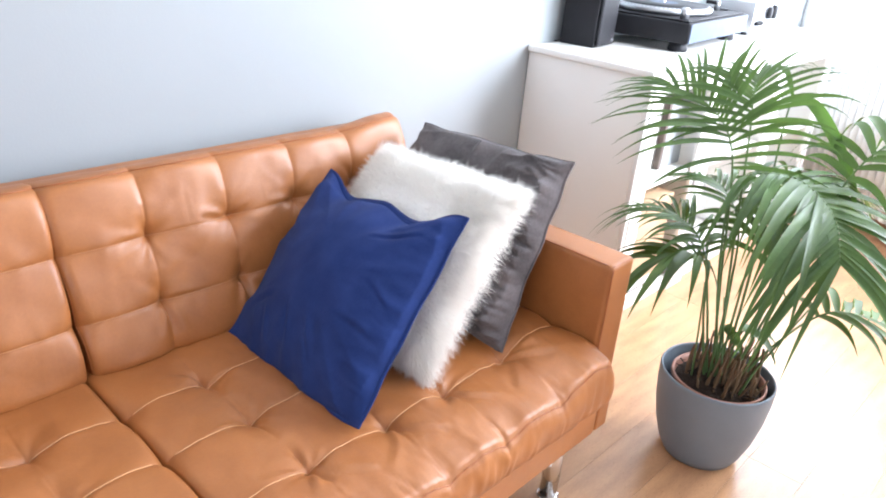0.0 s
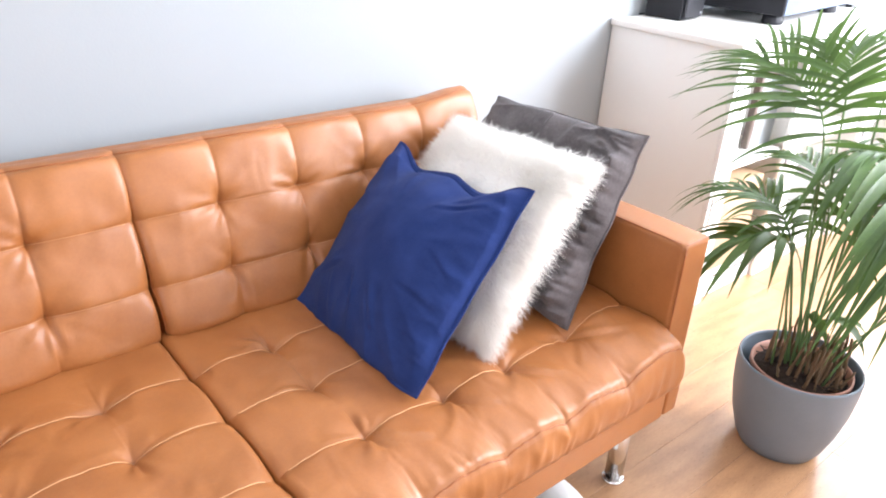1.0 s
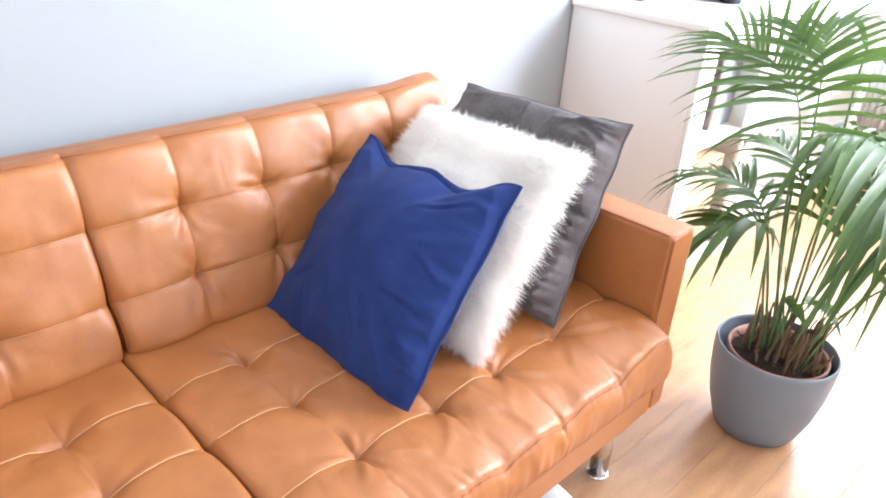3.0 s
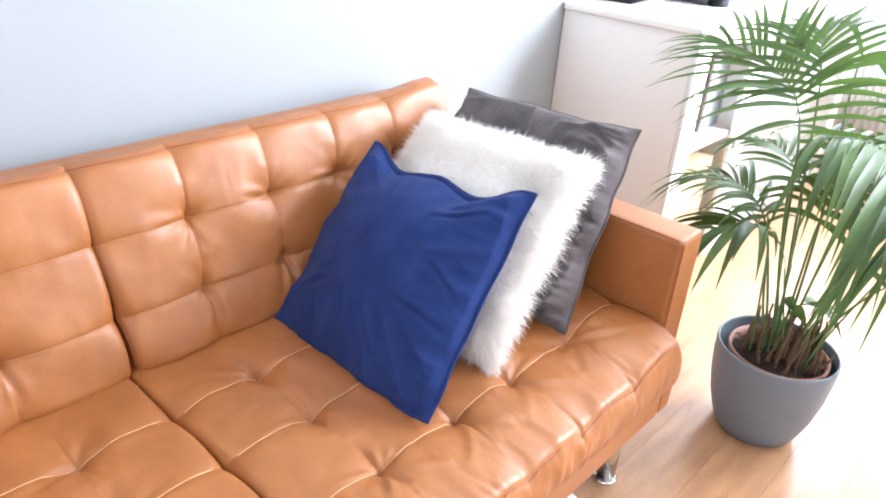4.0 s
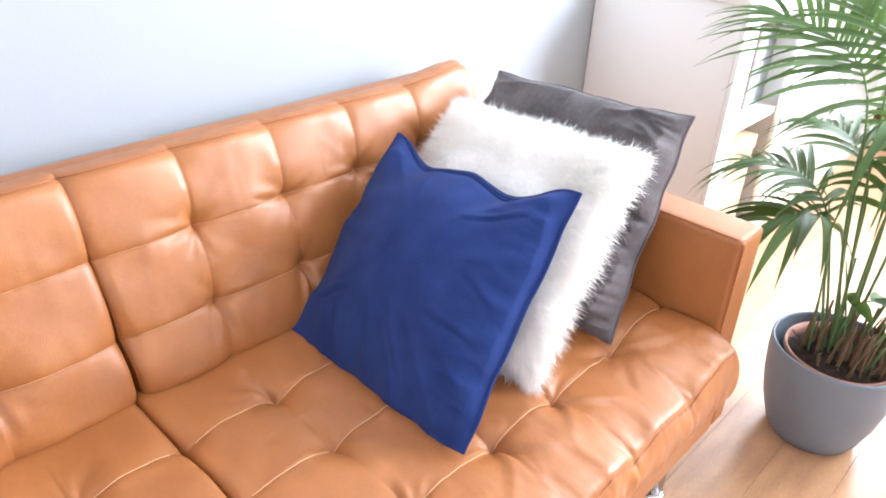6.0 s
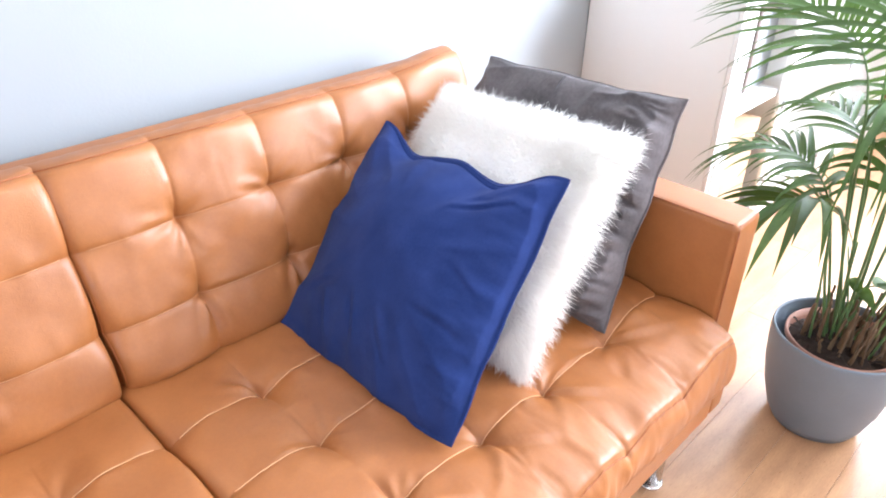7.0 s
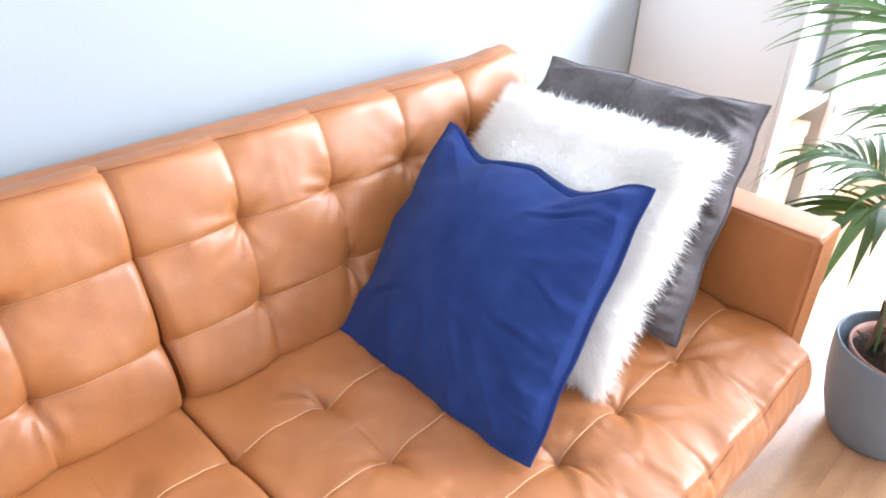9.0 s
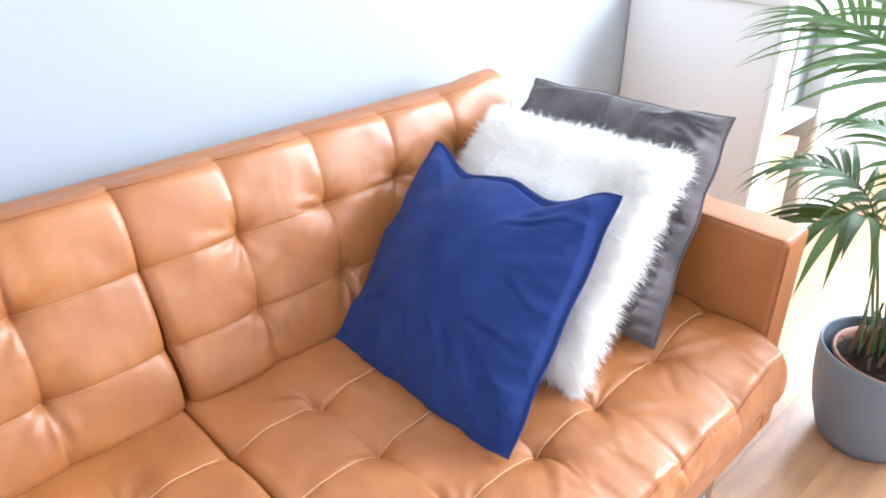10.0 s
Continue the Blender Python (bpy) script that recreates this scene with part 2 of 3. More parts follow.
wm = wall_with_openings("wall_west", Vector((WEST, SOUTH, 0)), Vector((WEST, WALL_Y, 0)), Vector((1, 0, 0)), ((1.1, 2.7),), 0.8, 2.35, M["plaster"])
window("window_4", wm, 1.1, 2.7, 0.8, 2.35)
window("window_3", sm, 2.40, 4.50, 0.75, 2.35)
structure(part("wall_south_east", box((2.25, SOUTH, 0), (2.45, -2.5, CEIL)), M["plaster"], smooth=False))
structure(part("baseboard", box((WEST, WALL_Y - 0.014, 0), (4.35, WALL_Y - 0.001, 0.07), 0.003), M["white"]))
structure(part("baseboard", box((0.03, 0.001, 0), (DIAG_LEN - 0.03, 0.015, 0.09), 0.003), M["base"], m=dm, label="brown wooden skirting board"))

# ---- the sofa ----
sofa = thing("sofa", "tan leather sofa with tufted cushions and chrome legs, against the wall", "sofa")
GAP = -0.010


def spread(edges, step):
    """Coordinates that hit every edge, about a step apart and closer together near the edges."""
    out = []
    for a, b in zip(edges, edges[1:]):
        n = max(4, int((b - a) / step))
        for k in range(n):
            f = k / n
            f = f - 0.35 * math.sin(4 * math.pi * f) / (4 * math.pi) if 0 < k else f
            out.append(a + (b - a) * (0.5 - 0.5 * math.cos(math.pi * f)) * 0.5 + (b - a) * f * 0.5)
    return out + [edges[-1]]


def ridge(x):
    """Sharp-crested folds from a smooth noise between -1 and 1."""
    return 1 - 2.2 * abs(x)


def cushion(name, xs, ys, sx, sy, puff, side, m, seed, pit=0.013, crease=0.006, crease_base=0.15, edge_r=0.012, round_x=0.030, steps=0.0060, front_wrinkle=0.0, piping_y=0.0, swell=0.0, slant=0.0, crown=0.0, fold=0.0035, groove=0.0022, fans=(), side_piping=False, thread="stitch"):
    """A tufted cushion in its own plane: seams at xs and ys, sizes sx by sy, with sides that go down by `side`."""
    rings = 14
    ex, ey = [0.0] + list(xs) + [sx], [0.0] + list(ys) + [sy]
    gx, gy = spread(ex, steps), spread(ey, steps)
    nx, ny = len(gx) - 1, len(gy) - 1
    tufts = [(a, b) for a in xs for b in ys]
    rnd = random.Random(seed)
    pulls = {t: [(rnd.uniform(-math.pi, math.pi), rnd.uniform(-9, 9), rnd.uniform(0.055, 0.095), rnd.uniform(0.0014, 0.0036)) for k in range(3)] for t in tufts}
    for row, ang, bow, span, amp in fans:            # pleats that every tuft of a row shows
        for t in tufts:
            if t[1] == ys[row]:
                pulls[t].append((radians(ang + rnd.uniform(-9, 9)), bow, span * rnd.uniform(0.85, 1.15), amp * rnd.uniform(0.7, 1.2)))

    def cell(v, e):
        for a, b in zip(e, e[1:]):
            if v <= b:
                return (v - a) / (b - a)
        return 1.0

    def bulge(p):
        """The far upper end of a back stands a little higher."""
        q = min(1, max(0, 1 - (sx - 0.02 - p[0]) / 0.20))
        tilt = slant * max(0, p[1] / sy) * max(0, 1 - max(0, p[0]) / 0.14)
        return (p[0] - tilt + 0.25 * swell * q * q * max(0, p[1] / sy), p[1] + swell * q * q * (3 - 2 * q) * max(0, p[1] / sy) ** 3, p[2])

    def height(x, y):
        u, v = min(1, max(0, cell(x, ex))), min(1, max(0, cell(y, ey)))
        h = puff * (1 - abs(2 * u - 1) ** 2.2 * abs(2 * v - 1) ** 2.0)
        dt, ta, key, ty, tx, near = 9.0, 0.0, 0.0, 9.0, 9.0, None
        for a, b in tufts:
            d = math.hypot(x - a, y - b)
            if d < dt:
                dt, ta, key, tx, ty = d, math.atan2(y - b, x - a), a * 31.7 + b * 17.3 + seed, abs(x - a), abs(y - b)
                near = (a, b)
        dx = min([9] + [abs(x - a) for a in xs])
        dy = min([9] + [abs(y - b) for b in ys])
        h -= pit * (1 + 0.35 * noise.noise(Vector((key, 0, seed)))) * math.exp(-dt / 0.028)
        h -= crease * (crease_base + math.exp(-ty / 0.040)) * math.exp(-dx / 0.0075)
        h -= groove * math.exp(-dy / 0.006)
        # folds that radiate from the tufts
        if dt < 0.2:
            w = ridge(noise.noise(Vector((math.cos(ta) * 2.3 + key, math.sin(ta) * 2.3, key * 1.7))))
            w += 0.6 * ridge(noise.noise(Vector((math.cos(ta) * 4.4 + key, math.sin(ta) * 4.4, key * 0.7 + dt * 4))))
            h += fold * w * math.exp(-dt / 0.060) * min(1, dt / 0.030)
        # single pulled creases, a valley beside a ridge
        for ang, bow, span, amp in pulls[near]:
            rx, ry = x - near[0], y - near[1]
            along, off = rx * math.cos(ang) + ry * math.sin(ang), ry * math.cos(ang) - rx * math.sin(ang)
            if 0 < along < span:
                off -= bow * along * (along - 0.02)
                w = 0.0055 + 0.05 * along
                if abs(off) < 3 * w:
                    h += amp * math.sin(math.pi * (along / span) ** 0.6) * (math.exp(-(off / w - 0.8) ** 2) - math.exp(-(off / w + 0.8) ** 2))
        p = Vector((x * 7 + seed, y * 7, seed * 1.7))
        h += 0.0052 * noise.noise(p) + 0.0016 * noise.noise(p * 3.1)
        # long soft creases and puckers that run away from the seams
        h += 0.0030 * ridge(noise.noise(Vector((x * 17 + seed, y * 6, seed)))) * math.exp(-dy / 0.060)
        h += 0.0010 * noise.noise(Vector((x * 75, y * 14, seed))) * math.exp(-dy / 0.03)
        h += 0.0012 * noise.noise(Vector((x * 14, y * 75, seed + 5))) * math.exp(-dx / 0.03)
        for d, rad in ((min(x, sx - x), round_x), (min(y, sy - y), edge_r)):
            if d < rad:
                q = 1 - d / rad
                h -= rad * 0.75 * (1 - math.sqrt(max(0, 1 - q * q)))
        q = min(1, max(0, (x - sx + 0.26) / 0.20))
        h += crown * q * q * (3 - 2 * q) * min(1, max(0, (0.56 - y) / 0.3))
        if front_wrinkle and y < 0.15:                 # the front of a seat rolls down
            h -= 0.019 * (1 - y / 0.15) ** 2
        if front_wrinkle and y < 0.42:
            side_k = 0.6 + 0.5 * x / sx
            h += side_k * front_wrinkle * 0.30 * ridge(noise.noise(Vector((x * 62 - y * 16, y * 16, 5.5)))) * math.exp(-((y - 0.08) / 0.17) ** 2)
            w = ridge(noise.noise(Vector((x * 20 + seed, y * 3, 3.3)))) * 0.8 + 0.7 * ridge(noise.noise(Vector((x * 48 + y * 12, y * 9, 8.1))))
            h += front_wrinkle * w * math.exp(-y / 0.075)
        return h
    vs, fs = [], []
    N, K = nx + 1 + 2 * rings, ny + 1 + 2 * rings
    for j in range(K):
        for i in range(N):
            ci, cj = min(max(i - rings, 0), nx), min(max(j - rings, 0), ny)
            x, y = gx[ci], gy[cj]
            oi, oj = (i - rings) - ci, (j - rings) - cj
            ring = max(abs(oi), abs(oj))
            h = height(x, y)
            if ring:
                f = ring / rings
                n2 = math.hypot(oi, oj)
                out = (0.013 if oj else 0.003) * math.sin(math.pi * min(1, f * 1.02)) ** 0.6 + 0.0022 * noise.noise(Vector((x * 45 + seed, y * 45, f * 2.5)))
                if front_wrinkle and oj < 0:
                    w = ridge(noise.noise(Vector((x * 26 + seed, 1.7, f * 0.9)))) * 0.8 + 0.5 * noise.noise(Vector((x * 70, 4, f * 1.6)))
                    out += 1.1 * front_wrinkle * w * math.sin(math.pi * min(1, f)) ** 0.7 * min(1, f * 3.5)
                if ring >= rings - 1:
                    out -= 0.012 * (ring - rings + 2)
                lift = (1 - f) ** 2
                vs.append((x + oi / n2 * out, y + oj / n2 * out, h * lift - side * f))
            else:
                vs.append((x, y, h))
    for j in range(K - 1):
        for i in range(N - 1):
            fs.append((j * N + i, j * N + i + 1, (j + 1) * N + i + 1, (j + 1) * N + i))
    rim = [i for i in range(N)] + [j * N + N - 1 for j in range(1, K)] + [(K - 1) * N + i for i in range(N - 2, -1, -1)] + [j * N for j in range(K - 2, 0, -1)]
    fs.append(tuple(rim[::-1]))
    ob = part(name, ([bulge(p) for p in vs], fs), M["leather"], sofa, m=m)
    for b in ys:                                   # raised seams with pale thread
        pts = [(0.020 + (sx - 0.040) * k / 160, b, height(0.020 + (sx - 0.040) * k / 160, b) + 0.0013) for k in range(161)]
        part("seam", tube([bulge(p) for p in pts], 0.0009, 6), M[thread], ob, "stitched seam")
    pts = [(sx * k / 160, piping_y + (-0.002 if piping_y == 0 else 0.002), height(sx * k / 160, piping_y) - 0.0015) for k in range(161)]
    part("piping", tube([bulge(p) for p in pts], 0.0012, 6), M["leather_edge"], ob)
    if side_piping:
        pts = [(0.0005, sy * k / 80, height(0.0, sy * k / 80) + 0.0004) for k in range(81)]
        part("piping", tube([bulge(p) for p in pts], 0.0013, 6), M["leather_edge"], ob)
    return ob


SEAT_Z = 0.402
for side_x, seed, crown in ((GAP - 0.006, 1.3, 0.024), (GAP - 0.872, 6.1, 0.0)):
    xs = (0.170, 0.352, 0.514, 0.700)
    wide = 0.894 if crown else 0.864
    cushion("seat_cushion", xs, (0.167, 0.342, 0.496), wide, 0.737, 0.016, 0.116, Matrix.Translation((side_x, -0.780, SEAT_Z + 0.018)), seed, pit=0.007, crease=0.0035, crease_base=0.06, round_x=0.016, front_wrinkle=0.0048, crown=crown,
            fans=((0, -62, 3, 0.13, 0.0040), (0, -118, -3, 0.11, 0.0032), (1, 160, 4, 0.10, 0.0022), (2, 120, 4, 0.11, 0.0026)))
# the backs lean: their plane goes up and to the wall
lean = math.atan2(0.118, 0.345)
for side_x, seed, swell in ((GAP + 0.010, 3.7, 0.017), (GAP - 0.913, 8.9, 0.0)):
    rot = Matrix.Rotation(math.pi / 2 - lean, 4, "X")
    m = Matrix.Translation((side_x, -0.143, 0.4285)) @ rot
    cushion("back_cushion", (0.166, 0.354, 0.536, 0.716), (0.112, 0.251), 0.910, 0.384, 0.016, 0.094, m, seed, pit=0.008, crease=0.0058, crease_base=0.42, edge_r=0.017, round_x=0.019, piping_y=0.384, swell=swell, slant=1.3 * swell, fold=0.0026, groove=0.0026, side_piping=True, thread="thread_tan",
            fans=((0, -112, 3, 0.085, 0.0046), (0, -66, -3, 0.090, 0.0046), (1, 152, 4, 0.095, 0.0030), (1, 196, 3, 0.080, 0.0022), (1, -108, -3, 0.07, 0.0030)))
# frame: back panel, base rail, armrests, legs
bm = box((-0.965, 0.0, 0.220), (0.905, 0.092, 0.772), 0.014, 3)
for v in bm.verts:
    v.co.y += 0.020 * (v.co.z - 0.40) / 0.35 - 0.006
part("back_frame", bm, M["leather"], sofa)
part("base_rail", box((-0.885, -0.771, 0.224), (0.872, -0.05, 0.312), 0.008, 3), M["leather"], sofa)
part("base_underside", box((-0.86, -0.74, 0.210), (0.86, -0.06, 0.2235), 0.002), M["lining"], sofa, "black lining cloth")
for s in (1, -1):
    x0, x1 = (0.880, 0.978) if s > 0 else (-0.998, -0.900)
    arm = part("armrest", box((x0, -0.735, 0.220), (x1, 0.015, 0.645), 0.014, 4), M["leather"], sofa)
    part("arm_foot", box((x0 - 0.001 if s > 0 else x1 - 0.048, -0.770, 0.224), (x0 + 0.048 if s > 0 else x1 + 0.001, -0.7365, 0.306), 0.007, 3), M["leather"], arm)
    xi = x0 + 0.004 if s > 0 else x1 - 0.004
    for pts in ([(xi, -0.722, 0.6475 - 0.004), (xi, -0.05, 0.6475 - 0.004)], [(xi, -0.7355, 0.636), (xi, -0.7355, 0.30)],
                [(x0 + 0.01, -0.731, 0.642), (x1 - 0.01, -0.731, 0.642)]):
        part("piping", tube([Vector(pts[0]).lerp(Vector(pts[1]), k / 12) for k in range(13)], 0.0016, 6), M["leather_edge"], arm)
for x, y in ((0.845, -0.695), (-0.865, -0.695), (0.845, -0.09), (-0.865, -0.09)):
    leg = part("leg", lathe([(0.0, 0.004), (0.0225, 0.004), (0.0225, 0.212), (0.0, 0.212)], 28, (x, y, 0)), M["chrome"], sofa, "polished chrome tube leg")
    part("foot", lathe([(0.0, 0.0), (0.027, 0.0), (0.0285, 0.003), (0.0265, 0.008), (0.0226, 0.0095), (0.0, 0.0095)], 28, (x, y, 0)), M["chrome"], leg)


# ---- a white slipper half under the sofa ----
slipper = thing("slipper", "white slipper with a grey band, half under the sofa", "slipper", at=(0.655, -0.655, 0.0))
bm = bmesh.new()
bmesh.ops.create_uvsphere(bm, u_segments=28, v_segments=16, radius=1)
for v in bm.verts:
    v.co = Vector((v.co.x * 0.046, v.co.y * 0.12, max(0.0, (v.co.z * 0.5 + 0.5)) * 0.062 + 0.008))
part("upper", bm, M["white"], slipper)
part("band", tube([(0.047 * math.cos(a / 20 * math.pi), -0.03, 0.010 + 0.055 * math.sin(a / 20 * math.pi)) for a in range(21)], 0.0028, 6), M["pot"], slipper, "thin grey band")
part("sole", lathe([(0, 0), (0.046, 0), (0.048, 0.004), (0.046, 0.009), (0, 0.009)], 28), M["white"], slipper, m=Matrix.Diagonal((1, 2.5, 1, 1)))

# ---- pillows ----
def plane_of(tl, tr, br):
    """Centre and axes of a square that has these three corners."""
    tl, tr, br = Vector(tl), Vector(tr), Vector(br)
    ex = (tr - tl)
    ey = (tr - br)
    n = ex.cross(ey).normalized()
    c = (tl + br) / 2
    return c, ex / 2, ey / 2, n


def pillow(name, corners, puff, sag, mat, label, seed, chop=0.0, flange=0.0, folds=0.003, n=84, back=0.8, inset=1.0, rise=0.5, wavy=0.03, bunch=0.6, ear=(0, 0, 0), slump=0.0, creases=()):
    c, ex, ey, nrm = plane_of(*corners)

    def place(u, v, sgn):
        x, y = u * (1 - sag * (1 - v * v)), v * (1 - sag * (1 - u * u))
        rim = max(abs(u), abs(v)) ** 4 * (1 - min(abs(u), abs(v)) ** 3)
        x += wavy * rim * noise.noise(Vector((v * 2.6 + seed, math.copysign(1, u) * 3, 1.1)))
        y += wavy * rim * noise.noise(Vector((u * 2.6 + seed, math.copysign(1, v) * 3, 7.1)))
        x -= slump * max(0, -u) ** 4 * (1 - v * v)
        y -= slump * max(0, -v) ** 4 * (1 - u * u)
        dip = math.exp(-(abs(u + 0.06) / 0.76) ** 7) * (0.80 + 0.30 * math.exp(-((u - 0.44) / 0.20) ** 2) + 0.16 * math.exp(-((u + 0.52) / 0.16) ** 2) - 0.12 * math.exp(-((u - 0.02) / 0.16) ** 2))
        y -= (chop if sgn > 0 else 0.76 * chop) * dip * max(0, (v + 0.3) / 1.3) ** 3
        iu, iv = min(1, abs(u) / inset), min(1, abs(v) / inset)
        w = (1 - iu * iu) * (1 - iv * iv)
        h = puff * w ** rise * (1 if sgn > 0 else back)
        if chop:
            h *= 1 - 0.30 * dip * max(0, v) ** 2
        p = c + ex * x + ey * y + Vector(ear) * (max(0, -u) * max(0, -v)) ** 5
        e = min(1, w * 16)
        k = Vector((u * 1.8 + seed, v * 1.8, seed))
        wr = 0.9 * noise.noise(k) + 0.35 * noise.noise(k * 2.3)
        # folds that run from the corners and edges to the middle
        a, r = math.atan2(v, u), math.hypot(u, v)
        wr += 1.7 * ridge(noise.noise(Vector((math.cos(a) * 3.4, math.sin(a) * 3.4, seed + r * 0.5)))) * max(0, r - 0.40)
        wr += 0.8 * ridge(noise.noise(Vector((u * 3.4 + 1.4 * v, v * 1.3, seed + 4)))) * max(0, -v - 0.05)
        wr += 1.0 * ridge(noise.noise(Vector((u * 1.2, v * 4.4 - u, seed + 9)))) * max(0, abs(u) - 0.30)
        wr += bunch * ridge(noise.noise(Vector((u * 2.0 + v, v * 6.5, seed + 21)))) * max(0, u - 0.25)
        wr += 1.15 * bunch * ridge(noise.noise(Vector((u * 3.0 - 0.6 * v, v * 13.0 + u * 3, seed + 33)))) * max(0, max(u - 0.55, (-v - 0.6) * 0.8))
        for cu, cv, ang, span, deep in creases:
            along = (u - cu) * math.cos(ang) + (v - cv) * math.sin(ang)
            off = (v - cv) * math.cos(ang) - (u - cu) * math.sin(ang) - 0.25 * along * (span - along)
            if 0 < along < span and abs(off) < 0.16 and sgn > 0:
                h += deep * math.sin(math.pi * along / span) * (math.exp(-((off - 0.028) / 0.034) ** 2) - math.exp(-((off + 0.022) / 0.024) ** 2))
        return p + nrm * sgn * (h + 0.0025) + nrm * folds * wr * e
    vs, fs = [], []
    for sgn in (1, -1):
        base = len(vs)
        for j in range(n + 1):
            for i in range(n + 1):
                u, v = math.sin(math.pi / 2 * (2 * i / n - 1)), math.sin(math.pi / 2 * (2 * j / n - 1))
                vs.append(place(u, v, sgn))
        for j in range(n):
            for i in range(n):
                q = [base + j * (n + 1) + i, base + j * (n + 1) + i + 1, base + (j + 1) * (n + 1) + i + 1, base + (j + 1) * (n + 1) + i]
                fs.append(tuple(q if sgn > 0 else q[::-1]))
    rim = [i for i in range(n + 1)] + [j * (n + 1) + n for j in range(1, n + 1)] + [n * (n + 1) + i for i in range(n - 1, -1, -1)] + [j * (n + 1) for j in range(n - 1, 0, -1)]
    half = (n + 1) ** 2
    for a, b in zip(rim, rim[1:] + rim[:1]):
        fs.append((b, a, a + half, b + half))
    root = thing(name, label, "pillow", at=c)
    inv = Matrix.Translation(-c)
    ob = part("cover", ([inv @ p for p in vs], fs), mat, root)
    if flange:
        pts = []
        for k in range(240):
            s = (k / 240 * 4) % 4
            f = (s % 1) * 2 - 1
            u, v = ((f, -1), (1, f), (-f, 1), (-1, -f))[int(s)]
            pts.append(inv @ ((place(u, v, 1) + place(u, v, -1)) / 2))
        pts.append(pts[0])
        part("welt", tube(pts, flange, 6), mat, root)
    return root, ob, place, nrm


grey = pillow("throw_pillow", ((0.941, -0.088, 0.803), (0.913, -0.578, 0.835), (0.693, -0.605, 0.439)), 0.078, 0.02, M["velvet"],
              "dark grey velvet throw pillow leaning on the armrest", 2.2, folds=0.0115, flange=0.0006, inset=0.99, rise=0.5, wavy=0.06, bunch=3.6, n=150)
fur = pillow("fur_pillow", ((0.775, -0.120, 0.762), (0.742, -0.565, 0.790), (0.485, -0.570, 0.450)), 0.072, 0.01, M["fur_base"],
             "fluffy white long-haired fur pillow between two others", 5.1, folds=0.004, rise=0.36)
blue = pillow("throw_pillow", ((0.613, -0.100, 0.737), (0.590, -0.555, 0.770), (0.275, -0.604, 0.444)), 0.088, 0.012, M["blue"],
              "navy blue cotton throw pillow leaning in front of a fur pillow", 7.7, chop=0.232, flange=0.0011, folds=0.0060, inset=0.975, rise=0.70, wavy=0.045, ear=(-0.044, 0.026, 0.006), slump=0.07, n=170,
              creases=((0.38, -0.30, -0.10, 0.50, 0.0035), (-0.15, -0.38, -1.3, 0.42, 0.004), (0.12, -0.45, -1.0, 0.40, 0.003), (0.30, 0.50, 0.35, 0.55, 0.004), (-0.80, -0.62, 0.5, 0.5, 0.004), (-0.5, -0.50, -1.2, 0.36, 0.003), (0.55, 0.10, -0.5, 0.38, 0.0025)))

# fur: many fine tapered hairs
rng = np.random.default_rng(5)
root, cover, place, nrm = fur
hv, hf = [], []
for k in range(56000):
    u, v = rng.uniform(-1, 1, 2)
    if k % 4:                                  # denser along the rim, which shows against the others
        if rng.random() < 0.5:
            u = math.copysign(1 - rng.random() ** 1.6 * 0.45, u)
        else:
            v = math.copysign(1 - rng.random() ** 1.6 * 0.45, v)
    sgn = 1 if rng.random() < 0.8 else -1
    p = place(u, v, sgn)
    e = 0.02
    px, py = place(min(1, u + e), v, sgn) - place(max(-1, u - e), v, sgn), place(u, min(1, v + e), sgn) - place(u, max(-1, v - e), sgn)
    n0 = px.cross(py).normalized() * sgn
    outward = (px.normalized() * u * abs(u) ** 3 + py.normalized() * v * abs(v) ** 3)
    clump = Vector((noise.noise(Vector((u * 5, v * 5, 1))), noise.noise(Vector((u * 5, v * 5, 9))), noise.noise(Vector((u * 5, v * 5, 17)))))
    tuft = Vector((noise.noise(Vector((u * 19, v * 19, 31))), noise.noise(Vector((u * 19, v * 19, 43))), noise.noise(Vector((u * 19, v * 19, 57)))))
    d = (n0 * 0.30 + outward * 0.9 + clump * 0.16 + Vector(rng.normal(0, 0.26, 3)) + tuft * 0.42 + Vector((0, 0, -0.10))).normalized()
    if d.dot(n0) < -0.05:
        d = (d + n0 * 0.5).normalized()
    edge = max(abs(u), abs(v)) ** 6
    length = rng.uniform(0.014, 0.024) + edge * (0.010 + 0.024 * rng.random())
    w = rng.uniform(0.00030, 0.0007)
    side = d.cross(Vector(rng.normal(0, 1, 3))).normalized() * w
    bend = Vector((0, 0, -1)) * 0.15 + clump * 0.08
    i0 = len(hv)
    for f, ww in ((0, 1), (0.4, 0.9), (0.75, 0.6)):
        q = p + d * length * f + bend * length * f * f - root.location
        hv += [q - side * ww, q + side * ww]
    hv.append(p + d * length + bend * length - root.location)
    hf += [(i0, i0 + 1, i0 + 3, i0 + 2), (i0 + 2, i0 + 3, i0 + 5, i0 + 4), (i0 + 4, i0 + 5, i0 + 6)]
hair = part("fur_hair", (hv, hf), M["fur"], root)
hair["kind"] = "stuff"

